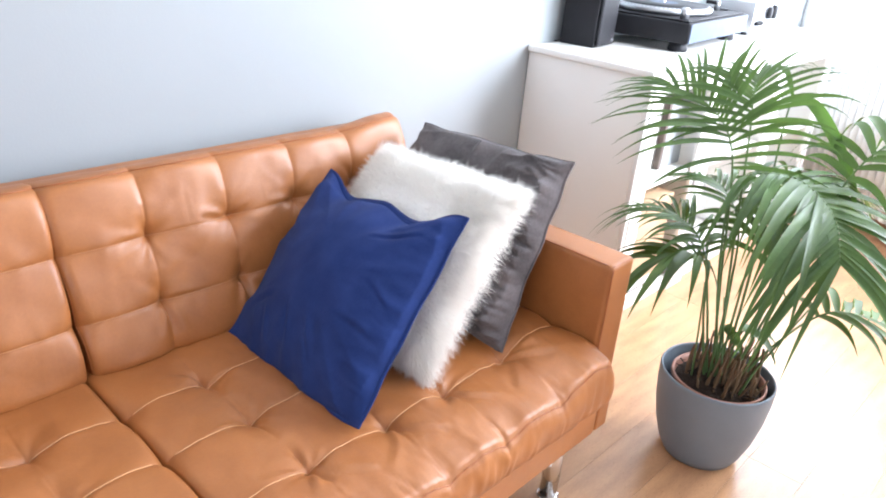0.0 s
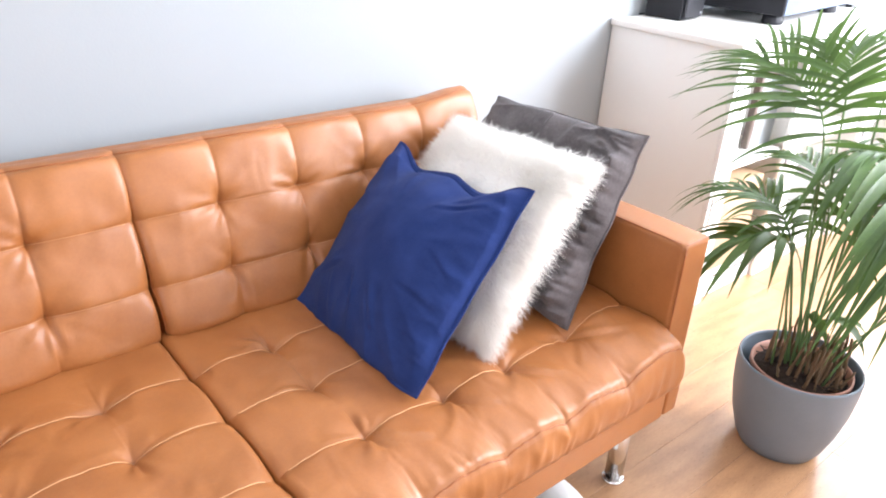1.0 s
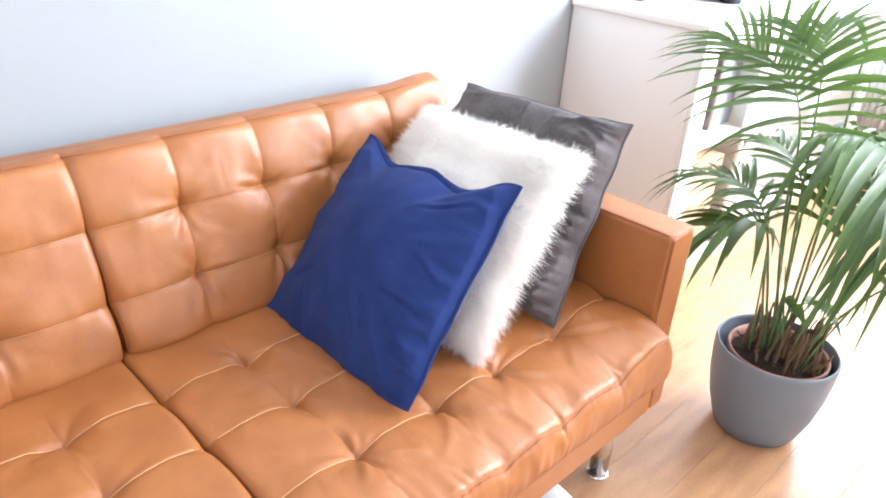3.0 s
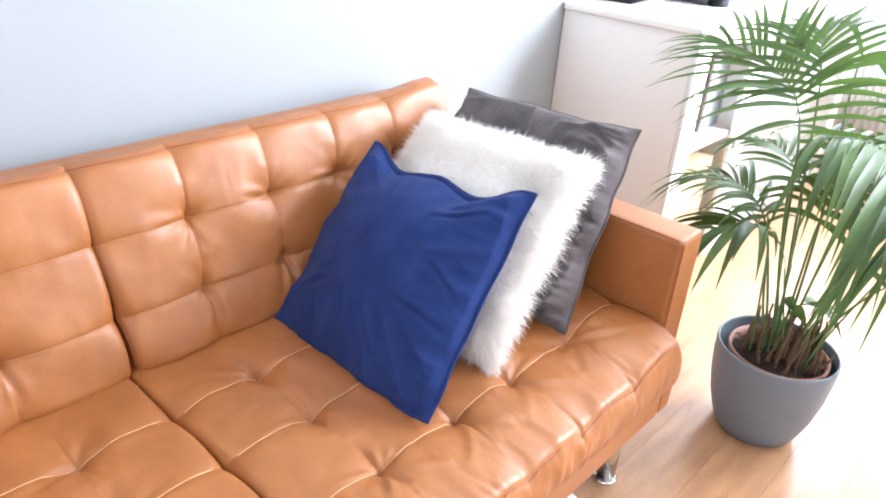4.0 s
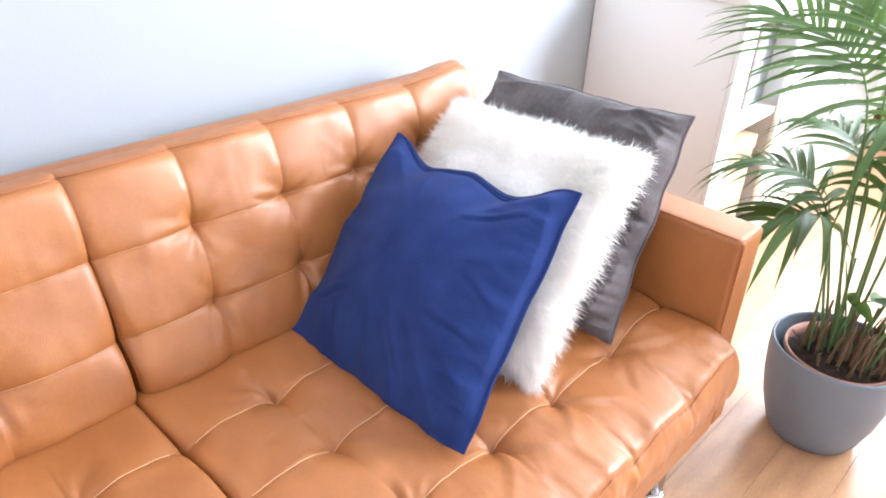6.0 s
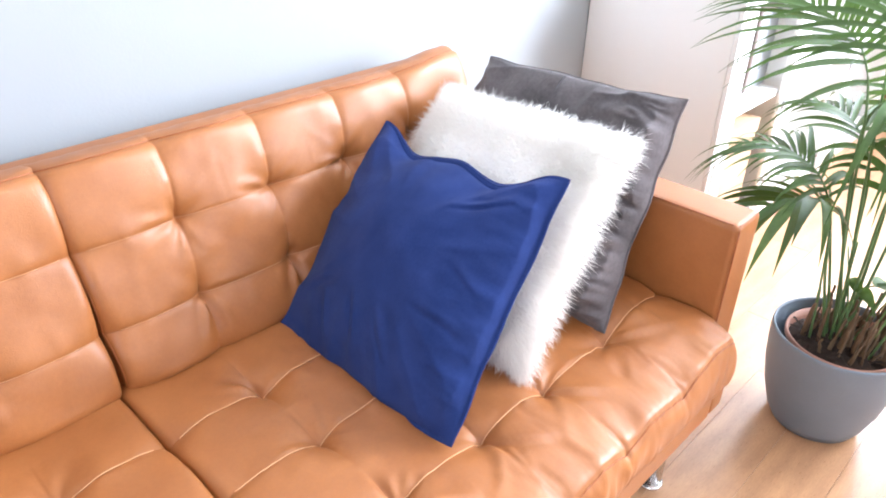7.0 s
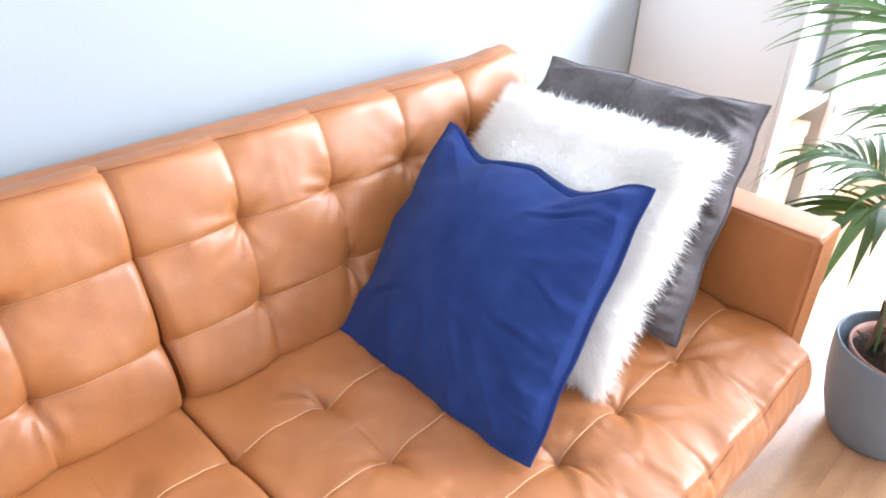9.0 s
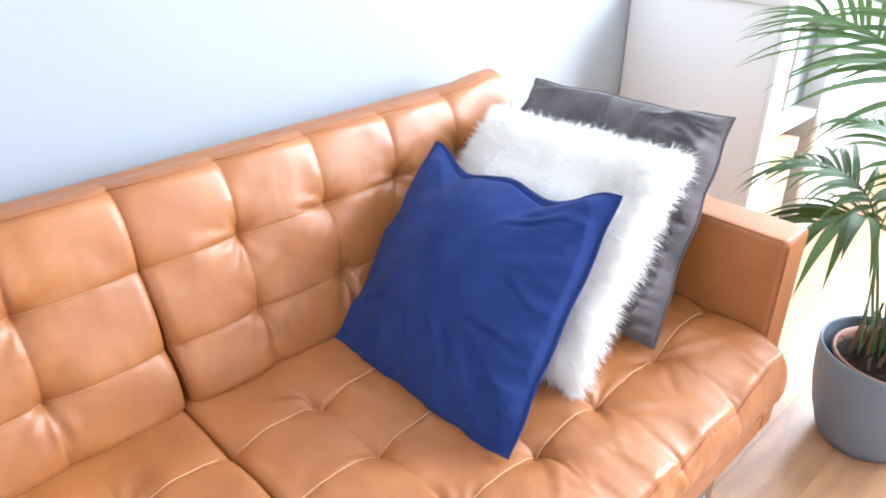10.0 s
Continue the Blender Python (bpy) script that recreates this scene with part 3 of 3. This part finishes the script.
# ---- the plant ----
PX, PY = 1.322, -0.872
pot = thing("plant_pot", "matt grey rounded plant pot on the wooden floor", "plant pot", at=(PX, PY, 0))
part("pot_body", lathe([(0.0, 0.0), (0.085, 0.0), (0.098, 0.004), (0.112, 0.03), (0.130, 0.085), (0.143, 0.15), (0.149, 0.21), (0.1502, 0.246), (0.1498, 0.254), (0.1482, 0.2572),
                        (0.1452, 0.2575), (0.1432, 0.255), (0.1426, 0.249)], 72), M["pot"], pot)
part("inner_wall", lathe([(0.1425, 0.2485), (0.141, 0.20), (0.134, 0.14), (0.118, 0.07), (0.0, 0.05)], 72), M["pot"], pot)
palm = thing("palm_plant", "green potted palm with arching fronds, in a terracotta inner pot", "plant", at=(PX + 0.004, PY - 0.004, 0.06))
part("inner_pot", lathe([(0.0, 0.0), (0.09, 0.0), (0.118, 0.165), (0.124, 0.168), (0.124, 0.182), (0.119, 0.183), (0.115, 0.165), (0.108, 0.12), (0.0, 0.12)], 56), M["terracotta"], palm, "terracotta-coloured plastic inner pot")
svs, sfs = lathe([(0.1145, 0.158), (0.100, 0.164), (0.080, 0.168), (0.060, 0.172), (0.040, 0.174), (0.020, 0.176), (0.0, 0.177)], 60)
svs = [(x, y, z + 0.010 * noise.noise(Vector((x * 70, y * 70, 0)))) for x, y, z in svs]
part("soil", (svs, sfs), M["soil"], palm, "dark crumbly potting soil")
PORG = palm.location.copy()
prng = random.Random(11)


def glide(pts, t):
    """A smooth line through the points, t from 0 to 1."""
    n = len(pts) - 1
    k = min(n - 1, int(t * n))
    f = t * n - k
    p0, p1, p2, p3 = pts[max(0, k - 1)], pts[k], pts[k + 1], pts[min(n, k + 2)]
    return 0.5 * (2 * p1 + (p2 - p0) * f + (2 * p0 - 5 * p1 + 4 * p2 - p3) * f * f + (3 * p1 - p0 - 3 * p2 + p3) * f ** 3)


def frond(points, start, pairs, length, width, droop, seed, roll=0.0, ang0=74, ang1=26, lift=0.22, r0=0.0042):
    """A feather-shaped frond: a stem through four points, with leaflets on both sides past `start`."""
    rr = random.Random(seed)
    way = [Vector(p) - PORG for p in points]
    curve = [glide(way, k / 48) for k in range(49)]
    stem = part("frond", tube(curve, r0, 7, 0.30), M["rachis"], palm)
    for k in range(pairs):
        f = k / (pairs - 1)
        t = start + (0.995 - start) * f
        p = glide(way, t)
        tan = (glide(way, min(1, t + 0.02)) - glide(way, t - 0.02)).normalized()
        up = Vector((0, 0, 1)) - tan * tan.z
        if up.length < 0.2:
            up = Vector((-0.7, -0.7, 0.3)) - tan * tan.dot(Vector((-0.7, -0.7, 0.3)))
        up.normalize()
        sd = tan.cross(up)
        up = up * math.cos(roll) + sd * math.sin(roll)
        sd = tan.cross(up)
        for s in (1, -1):
            if rr.random() < 0.05:
                continue
            ang = radians(ang0 + (ang1 - ang0) * f + rr.uniform(-9, 9))
            dr = (tan * math.cos(ang) + sd * s * math.sin(ang) + up * (lift + rr.uniform(-0.12, 0.12))).normalized()
            L = length * (0.55 + 0.55 * math.sin(math.pi * min(1, 0.18 + f * 0.80))) * rr.uniform(0.88, 1.08)
            w = width * (0.75 + 0.4 * math.sin(math.pi * (0.15 + 0.75 * f))) * rr.uniform(0.85, 1.1)
            wide = dr.cross(up).normalized()
            top = wide.cross(dr).normalized()
            vs, fs = [], []
            rows = 9
            curl = rr.uniform(0.7, 1.25)
            for i in range(rows + 1):
                q = i / rows
                mid = p + dr * L * q * (1 - 0.16 * droop * q * q) + Vector((0, 0, -1)) * L * droop * curl * 0.62 * q ** 2.1
                ww = w * (max(0.02, math.sin(math.pi * min(1, (0.06 + q * 0.94) ** 0.62)))) * 0.5
                fold = 0.30 * ww
                vs += [mid - wide * ww + top * fold, mid - top * fold * 0.2, mid + wide * ww + top * fold]
            for i in range(rows):
                o = i * 3
                fs += [(o, o + 1, o + 4, o + 3), (o + 1, o + 2, o + 5, o + 4)]
            part("leaflet", (vs, fs), M["leaf"], stem)
    return stem


B0 = (PX, PY, 0.20)
FRONDS = [
    # two upper fronds, towards the wall and the windows
    (((1.335, -0.86, 0.19), (1.365, -0.80, 0.50), (1.380, -0.745, 0.815), (1.455, -0.630, 0.905), (1.560, -0.480, 0.905)), 0.47, 23, 0.335, 0.0128, 0.58, 3, -0.45, 88, 14, 0.62),
    (((1.335, -0.87, 0.19), (1.380, -0.81, 0.55), (1.410, -0.765, 0.86), (1.490, -0.720, 0.955), (1.660, -0.660, 0.970)), 0.52, 17, 0.31, 0.0140, 0.62, 41, -0.25, 84, 18, 0.42),
    # large frond that arches over into the room
    (((1.330, -0.88, 0.19), (1.350, -0.80, 0.50), (1.382, -0.770, 0.74), (1.388, -0.870, 0.800), (1.378, -0.960, 0.785), (1.350, -1.030, 0.735), (1.315, -1.070, 0.660)), 0.40, 27, 0.39, 0.0235, 0.78, 7, 0.0, 88, 46, 0.10),
    # low fronds towards the sofa
    (((1.325, -0.85, 0.19), (1.335, -0.80, 0.40), (1.355, -0.74, 0.56), (1.360, -0.66, 0.62), (1.355, -0.56, 0.615)), 0.48, 19, 0.24, 0.013, 0.8, 12, 0.0),
    (((1.315, -0.85, 0.19), (1.320, -0.80, 0.38), (1.330, -0.765, 0.53), (1.290, -0.72, 0.56), (1.240, -0.67, 0.54)), 0.52, 10, 0.24, 0.025, 0.75, 15, 0.0),
    # behind, and towards the windows
    (((1.340, -0.86, 0.19), (1.400, -0.82, 0.45), (1.430, -0.79, 0.62), (1.470, -0.71, 0.70), (1.500, -0.63, 0.70)), 0.48, 14, 0.20, 0.014, 0.7, 23, 0.0),
    (((1.340, -0.89, 0.19), (1.420, -0.94, 0.50), (1.520, -0.99, 0.80), (1.620, -1.06, 0.90), (1.760, -1.14, 0.86)), 0.50, 15, 0.34, 0.024, 0.95, 19, 0.0),
    (((1.330, -0.90, 0.19), (1.400, -0.97, 0.36), (1.480, -1.05, 0.46), (1.580, -1.15, 0.44), (1.660, -1.22, 0.36)), 0.45, 13, 0.26, 0.022, 0.8, 29, 0.0),
    (((1.330, -0.87, 0.19), (1.430, -0.88, 0.45), (1.520, -0.88, 0.66), (1.640, -0.86, 0.72), (1.760, -0.84, 0.66)), 0.50, 14, 0.28, 0.022, 0.8, 31, 0.0),
    (((1.335, -0.87, 0.19), (1.360, -0.86, 0.42), (1.385, -0.86, 0.60), (1.420, -0.90, 0.68), (1.470, -0.96, 0.66)), 0.48, 14, 0.26, 0.020, 0.8, 53, 0.0, 76, 30),
    # a short curled leaf low in the pot
    (((1.320, -0.87, 0.19), (1.330, -0.86, 0.30), (1.350, -0.88, 0.37), (1.385, -0.92, 0.375)), 0.60, 3, 0.12, 0.030, 0.9, 37, 0.0),
]
for given in FRONDS:
    frond(*given)
# a young stalk towards the windows whose broad light-green leaflets hang down
young = part("frond", tube([glide([Vector(p) - PORG for p in ((1.345, -0.875, 0.19), (1.430, -0.850, 0.55), (1.500, -0.815, 0.78), (1.550, -0.795, 0.900), (1.580, -0.790, 0.950))], k / 40) for k in range(41)], 0.0042, 7, 0.4), M["rachis"], palm)
for spots, wide in ((((1.575, -0.790, 0.940), (1.595, -0.840, 0.940), (1.600, -0.916, 0.864), (1.600, -0.987, 0.763), (1.600, -1.014, 0.665)), 0.032),
                    (((1.580, -0.790, 0.950), (1.640, -0.740, 1.000), (1.700, -0.680, 1.000), (1.740, -0.620, 0.960)), 0.015)):
    way = [Vector(p) - PORG for p in spots]
    vs, fs = [], []
    for i in range(25):
        q = i / 24
        mid, tan = glide(way, q), (glide(way, min(1, q + 0.03)) - glide(way, max(0, q - 0.03))).normalized()
        across = tan.cross(Vector((-0.75, 0.2, 0.62))).normalized()
        top = across.cross(tan)
        ww = wide * 0.5 * max(0.03, math.sin(math.pi * (0.05 + 0.95 * q) ** 0.75))
        vs += [mid - across * ww + top * ww * 0.35, mid - top * ww * 0.08, mid + across * ww + top * ww * 0.35]
    for i in range(24):
        o = i * 3
        fs += [(o, o + 1, o + 4, o + 3), (o + 1, o + 2, o + 5, o + 4)]
    part("leaflet", (vs, fs), M["leaf_young"], young, "light green young leaflet")
# bare stalks and dry cut stems
for k in range(60):
    a = prng.uniform(0, 6.28)
    r = 0.094 * math.sqrt(prng.random())
    x, y = PX + 0.015 + r * math.cos(a), PY - 0.012 + r * math.sin(a)
    lx, ly = prng.uniform(-0.018, 0.035), prng.uniform(-0.035, 0.015)
    h = prng.uniform(0.035, 0.115)
    pts = [Vector((x + lx * q + 0.004 * noise.noise(Vector((k, q * 3, 1))), y + ly * q + 0.004 * noise.noise(Vector((k, q * 3, 5))), 0.21 + (h + 0.02) * q)) - PORG for q in (0, 0.2, 0.4, 0.6, 0.8, 1)]
    vs_, fs_ = tube(pts, prng.uniform(0.0028, 0.0068), 9, 0.6)
    vs_ = [p + 0.003 * Vector((noise.noise(p * 90), noise.noise(p * 90 + Vector((5, 0, 0))), 1.6 * noise.noise(p * 160))) for p in vs_]
    part("stump", (vs_, fs_), M["stump"], palm, "dry brown cut stem")
lv, lf = [], []
for k in range(130):                                # dry litter on the soil
    a, r = prng.uniform(0, 6.28), 0.108 * math.sqrt(prng.random())
    c0 = Vector((r * math.cos(a), r * math.sin(a), 0.174 + prng.uniform(0, 0.008)))
    d0 = Vector((prng.uniform(-1, 1), prng.uniform(-1, 1), prng.uniform(-0.3, 0.3))).normalized() * prng.uniform(0.006, 0.018)
    w0 = d0.cross(Vector((0, 0, 1))).normalized() * prng.uniform(0.0012, 0.003)
    i0 = len(lv)
    lv += [c0 - d0 - w0, c0 - d0 + w0, c0 + d0 + w0 * 0.5 + Vector((0, 0, 0.003)), c0 + d0 - w0 * 0.5]
    lf.append((i0, i0 + 1, i0 + 2, i0 + 3))
litter = part("litter", (lv, lf), M["soil"], palm, "dry leaf litter")
litter["kind"] = "stuff"
for k in range(4):
    a = prng.uniform(0, 6.28)
    r = prng.uniform(0.01, 0.07)
    x, y = PX + r * math.cos(a), PY + r * math.sin(a)
    lx, ly, h = prng.uniform(-0.03, 0.14), prng.uniform(-0.12, 0.10), prng.uniform(0.18, 0.36)
    pts = [Vector((x + lx * q, y + ly * q, 0.19 + h * (q ** 0.8))) - PORG for q in (0, 0.25, 0.5, 0.75, 1)]
    part("stalk", tube(pts, 0.0032, 6, 0.7), M["rachis"], palm)

# ---- the cabinet ----
CX0, CX1, CY0, CY1, CZ = 1.712, 3.52, -0.310, WALL_Y - 0.004, 0.918
cab = thing("sideboard", "long white lacquered sideboard with open shelves, against the wall", "sideboard")
part("side_panel", box((CX0, CY0, 0.0), (CX0 + 0.022, CY1, CZ - 0.026), 0.0015), M["white"], cab)
part("side_panel", box((CX1 - 0.022, CY0, 0.0), (CX1, CY1, CZ - 0.026), 0.0015), M["white"], cab)
part("worktop", box((CX0 - 0.012, CY0 - 0.020, CZ - 0.024), (CX1 + 0.012, CY1, CZ), 0.006, 3), M["white"], cab)
part("back_panel", box((CX0 + 0.023, CY1 - 0.012, 0.05), (CX1 - 0.023, CY1 - 0.002, CZ - 0.03)), M["white"], cab, smooth=False)
part("bottom_panel", box((CX0 + 0.023, CY0 + 0.024, 0.055), (CX1 - 0.023, CY1 - 0.014, 0.077), 0.001), M["white"], cab)
part("plinth", box((CX0 + 0.08, CY0 + 0.004, 0.0), (CX1 - 0.08, CY0 + 0.02, 0.054), 0.001), M["white"], cab)
POSTS = ((CX0, CX0 + 0.10), (2.17, 2.30), (2.82, 2.93), (CX1 - 0.08, CX1))
for a, b in POSTS:
    part("stile", box((a, CY0 - 0.016, 0.0), (b, CY0 - 0.001, CZ - 0.027), 0.003), M["white"], cab)
    part("bead", tube([(a + 0.022, CY0 - 0.017, 0.02), (a + 0.022, CY0 - 0.017, CZ - 0.05)], 0.004, 6), M["white"], cab)
for (a, b), (c, d) in zip(POSTS, POSTS[1:]):
    part("rail", box((b + 0.001, CY0 - 0.014, CZ - 0.085), (c - 0.001, CY0 - 0.001, CZ - 0.028), 0.003), M["white"], cab)
    part("shelf", box((b - 0.02, CY0 + 0.004, 0.488), (c + 0.02, CY1 - 0.016, 0.510), 0.002), M["white"], cab)
    part("hinge", box((c + 0.012, CY0 - 0.024, 0.445), (c + 0.028, CY0 - 0.017, 0.475), 0.002), M["silver"], cab, "small metal latch")
for x in (2.235, 2.875):
    part("divider", box((x - 0.009, CY0 + 0.002, 0.08), (x + 0.009, CY1 - 0.018, CZ - 0.03)), M["white"], cab, smooth=False)
# a picture frame that stands in the upper compartment
pf = thing("picture_frame", "dark brown wooden frame standing in the sideboard", "picture frame", at=(2.125, -0.235, 0.511))
part("frame_edge", box((-0.090, -0.012, 0.0), (-0.068, 0.012, 0.27), 0.002), M["darkwood"], pf)
part("frame_edge", box((-0.067, -0.012, 0.252), (0.085, 0.012, 0.27), 0.002), M["darkwood"], pf)
part("picture", box((-0.067, -0.006, 0.0), (0.085, 0.006, 0.251)), M["wall"], pf, smooth=False)

# a kraft board box in the lower compartment
kraft = thing("storage_box", "plain tan kraft board box standing in the sideboard", "box", at=(1.99, -0.10, 0.078))
part("box_body", box((-0.155, -0.18, 0.0), (0.155, 0.22, 0.285), 0.003), M["paper"], kraft)
part("box_lid", box((-0.159, -0.184, 0.286), (0.159, 0.224, 0.335), 0.004), M["paper"], kraft)

# ---- music gear on the cabinet ----
spk = thing("loudspeaker", "black bookshelf loudspeaker on the white sideboard", "loudspeaker", at=(0, 0, 0))
sp = Matrix.Translation((1.945, 0.090, CZ + 0.001)) @ Matrix.Rotation(radians(9), 4, "Z") @ Matrix.Diagonal((0.92, 0.88, 1, 1))
part("speaker_body", box((-0.085, -0.075, 0.0), (0.085, 0.075, 0.30), 0.006, 3), M["black"], spk, m=sp)
part("grille", box((-0.078, -0.092, 0.006), (0.078, -0.076, 0.294), 0.010, 4), M["black"], spk, "black cloth grille", m=sp)
part("badge", box((0.045, -0.0945, 0.018), (0.066, -0.0915, 0.026), 0.001), M["silver"], spk, m=sp)
cable = thing("cable", "thin black cable behind the loudspeaker", "cable")
part("wire", tube([(1.90, 0.135, CZ + 0.004), (1.875, 0.140, CZ + 0.009), (1.862, 0.150, CZ + 0.006), (1.85, 0.160, CZ + 0.004)], 0.003, 6), M["black"], cable)

tt = thing("turntable", "black turntable with a record, standing on the sideboard", "turntable")
tm = Matrix.Translation((2.135, -0.212, CZ)) @ Matrix.Rotation(radians(6.5), 4, "Z") @ Matrix.Diagonal((1.34, 1.10, 1.30, 1))
TW, TD = 0.52, 0.37
part("plinth", box((0, 0, 0.026), (TW, TD, 0.082), 0.005, 3), M["black"], tt, m=tm)
part("front_panel", box((0.004, -0.004, 0.028), (TW - 0.004, -0.0005, 0.080), 0.001), M["slate"], tt, "blue-grey front of the plinth", m=tm)
part("top_plate", box((0.012, 0.012, 0.0825), (TW - 0.012, TD - 0.012, 0.088), 0.002), M["black"], tt, m=tm)
for x, y in ((0.05, 0.05), (TW - 0.05, 0.05), (0.05, TD - 0.05), (TW - 0.05, TD - 0.05)):
    part("foot", lathe([(0, 0), (0.030, 0), (0.032, 0.006), (0.030, 0.020), (0.022, 0.026), (0, 0.026)], 24, (x, y, 0)), M["black"], tt, m=tm)
pc = (0.205, 0.195)
platter = part("platter", lathe([(0, 0.090), (0.162, 0.090), (0.166, 0.094), (0.166, 0.104), (0.160, 0.108), (0, 0.108)], 64, (*pc, 0)), M["silver"], tt, "silver platter with dotted rim", m=tm)
dot = lathe([(0, 0.0), (0.0022, 0.0), (0.0022, 0.002), (0, 0.002)], 6)
for k in range(72):
    a = k / 72 * 2 * math.pi
    dm_ = part("strobe_dot", ([(v[0] + pc[0] + 0.163 * math.cos(a), v[1] + pc[1] + 0.163 * math.sin(a), v[2] + 0.106) for v in dot[0]], dot[1]), M["black"], platter)
rec = part("record", lathe([(0.004, 0.1085), (0.05, 0.110), (0.150, 0.110), (0.151, 0.1085)], 64, (*pc, 0)), M["vinyl"], tt, "black vinyl record", m=tm)
part("record_label", lathe([(0.004, 0.1104), (0.049, 0.1108)], 40, (*pc, 0)), M["slate"], rec)
part("spindle", lathe([(0.0036, 0.105), (0.0036, 0.124), (0.002, 0.127), (0, 0.127)], 12, (*pc, 0)), M["chrome"], tt, m=tm)
for x, y, h, r in ((0.045, 0.045, 0.030, 0.014), (0.43, 0.09, 0.028, 0.010), (0.405, 0.30, 0.035, 0.030)):
    part("control", lathe([(0, 0.088), (r, 0.088), (r, 0.088 + h * 0.8), (r * 0.8, 0.088 + h), (0, 0.088 + h)], 24, (x, y, 0)), M["silver"], tt, m=tm)
part("tonearm", tube([(0.40, 0.335, 0.128), (0.405, 0.30, 0.132), (0.40, 0.22, 0.130), (0.375, 0.13, 0.126), (0.345, 0.09, 0.120)], 0.0048, 8), M["silver"], tt, m=tm)
part("headshell", box((0.325, 0.055, 0.113), (0.350, 0.095, 0.124), 0.003), M["black"], tt, m=tm)
part("counterweight", lathe([(0, 0), (0.017, 0), (0.017, 0.03), (0, 0.03)], 24), M["black"], tt, m=tm @ Matrix.Translation((0.40, 0.335, 0.130)) @ Matrix.Rotation(radians(-90), 4, "X"))
part("pitch_slider", box((0.46, 0.06, 0.0885), (0.49, 0.20, 0.092), 0.002), M["black"], tt, m=tm)

amp = thing("amplifier", "silver amplifier with black knobs beside the turntable", "amplifier")
am = Matrix.Translation((3.00, -0.085, CZ)) @ Matrix.Rotation(radians(8), 4, "Z") @ Matrix.Diagonal((1.05, 0.85, 1.25, 1))
part("case", box((0, 0, 0.010), (0.42, 0.23, 0.115), 0.003), M["silver"], amp, m=am)
part("front_plate", box((-0.004, -0.009, 0.008), (0.424, -0.0005, 0.118), 0.002), M["silver"], amp, m=am)
for x in (0.03, 0.39):
    for y in (0.03, 0.2):
        part("foot", lathe([(0, 0), (0.015, 0), (0.015, 0.010), (0, 0.010)], 16, (x, y, 0)), M["black"], amp, m=am)
for x, r, z in ((0.05, 0.007, 0.04), (0.085, 0.007, 0.04), (0.12, 0.007, 0.04), (0.24, 0.022, 0.070), (0.33, 0.026, 0.070)):
    part("knob", lathe([(0, 0), (r, 0), (r * 0.92, 0.022), (0, 0.024)], 24), M["black"], amp, m=am @ Matrix.Translation((x, -0.009, z)) @ Matrix.Rotation(radians(90), 4, "X"))
candle = thing("candle", "pale wax candle in a small glass on the sideboard", "candle", at=(3.47, 0.03, CZ))
part("wax", lathe([(0, 0), (0.024, 0), (0.025, 0.004), (0.025, 0.085), (0.020, 0.088), (0.018, 0.078), (0, 0.078)], 28), M["wax"], candle)
part("holder", lathe([(0, -0.0), (0.029, 0.0), (0.030, 0.003), (0.030, 0.018), (0.0265, 0.018), (0.0265, 0.006)], 28), M["terracotta"], candle)

# ---- the radiator under the window ----
rad = thing("radiator", "white enamelled column radiator under the window", "radiator")
for k in range(26):
    x = 0.30 + k * 0.055
    vs_, fs_ = tube([(x, 0.055, 0.14), (x, 0.055, 0.80)], 0.0225, 10)
    fin = part("column", (vs_, fs_), M["radiator"], rad, m=dm)
    part("column", tube([(x, 0.115, 0.14), (x, 0.115, 0.80)], 0.0225, 10), M["radiator"], rad, m=dm)
    part("section_head", box((x - 0.022, 0.035, 0.785), (x + 0.022, 0.135, 0.825), 0.012, 3), M["radiator"], rad, m=dm)
    part("section_foot", box((x - 0.022, 0.035, 0.105), (x + 0.022, 0.135, 0.150), 0.012, 3), M["radiator"], rad, m=dm)
for x in (0.30, 1.675):
    part("foot", box((x - 0.012, 0.06, 0.0), (x + 0.012, 0.11, 0.11), 0.004), M["radiator"], rad, m=dm)

# ---- the floor ----
floor = structure(part("floor", box((WEST - 0.2, SOUTH - 0.2, -0.1), (4.75, WALL_Y + 0.2, -0.0035)), M["joint"], label="pale oak plank floor", smooth=False))
PW, PL = 0.145, 1.25
frng = random.Random(4)
shared = {}


def plank_mesh(length):
    key = round(length, 2)
    if key not in shared:
        bm = box((0.0002, 0.0002, -0.010), (key - 0.0002, PW - 0.0002, 0.0), 0.0005, 1)
        me = bpy.data.meshes.new("plank")
        bm.to_mesh(me)
        bm.free()
        me.materials.append(M["oak"])
        shared[key] = me
    return shared[key]


y = WALL_Y - PW
while y > SOUTH - PW:
    x = WEST
    end = 4.45 + (y + PW - WALL_Y) * (DIAG_A.x - DIAG_B.x) / (DIAG_A.y - DIAG_B.y) if y > -2.5 else 2.25
    first = frng.choice((0.25, 0.5, 0.75, 1.0, 1.25))
    while x < end:
        length = round(min(first, end + 0.05 - x), 2)
        if length > 0.02:
            ob = new("plank", plank_mesh(length))
            ob.location = (x, y, 0)
            ob.parent = floor
        x += first
        first = PL
    y -= PW
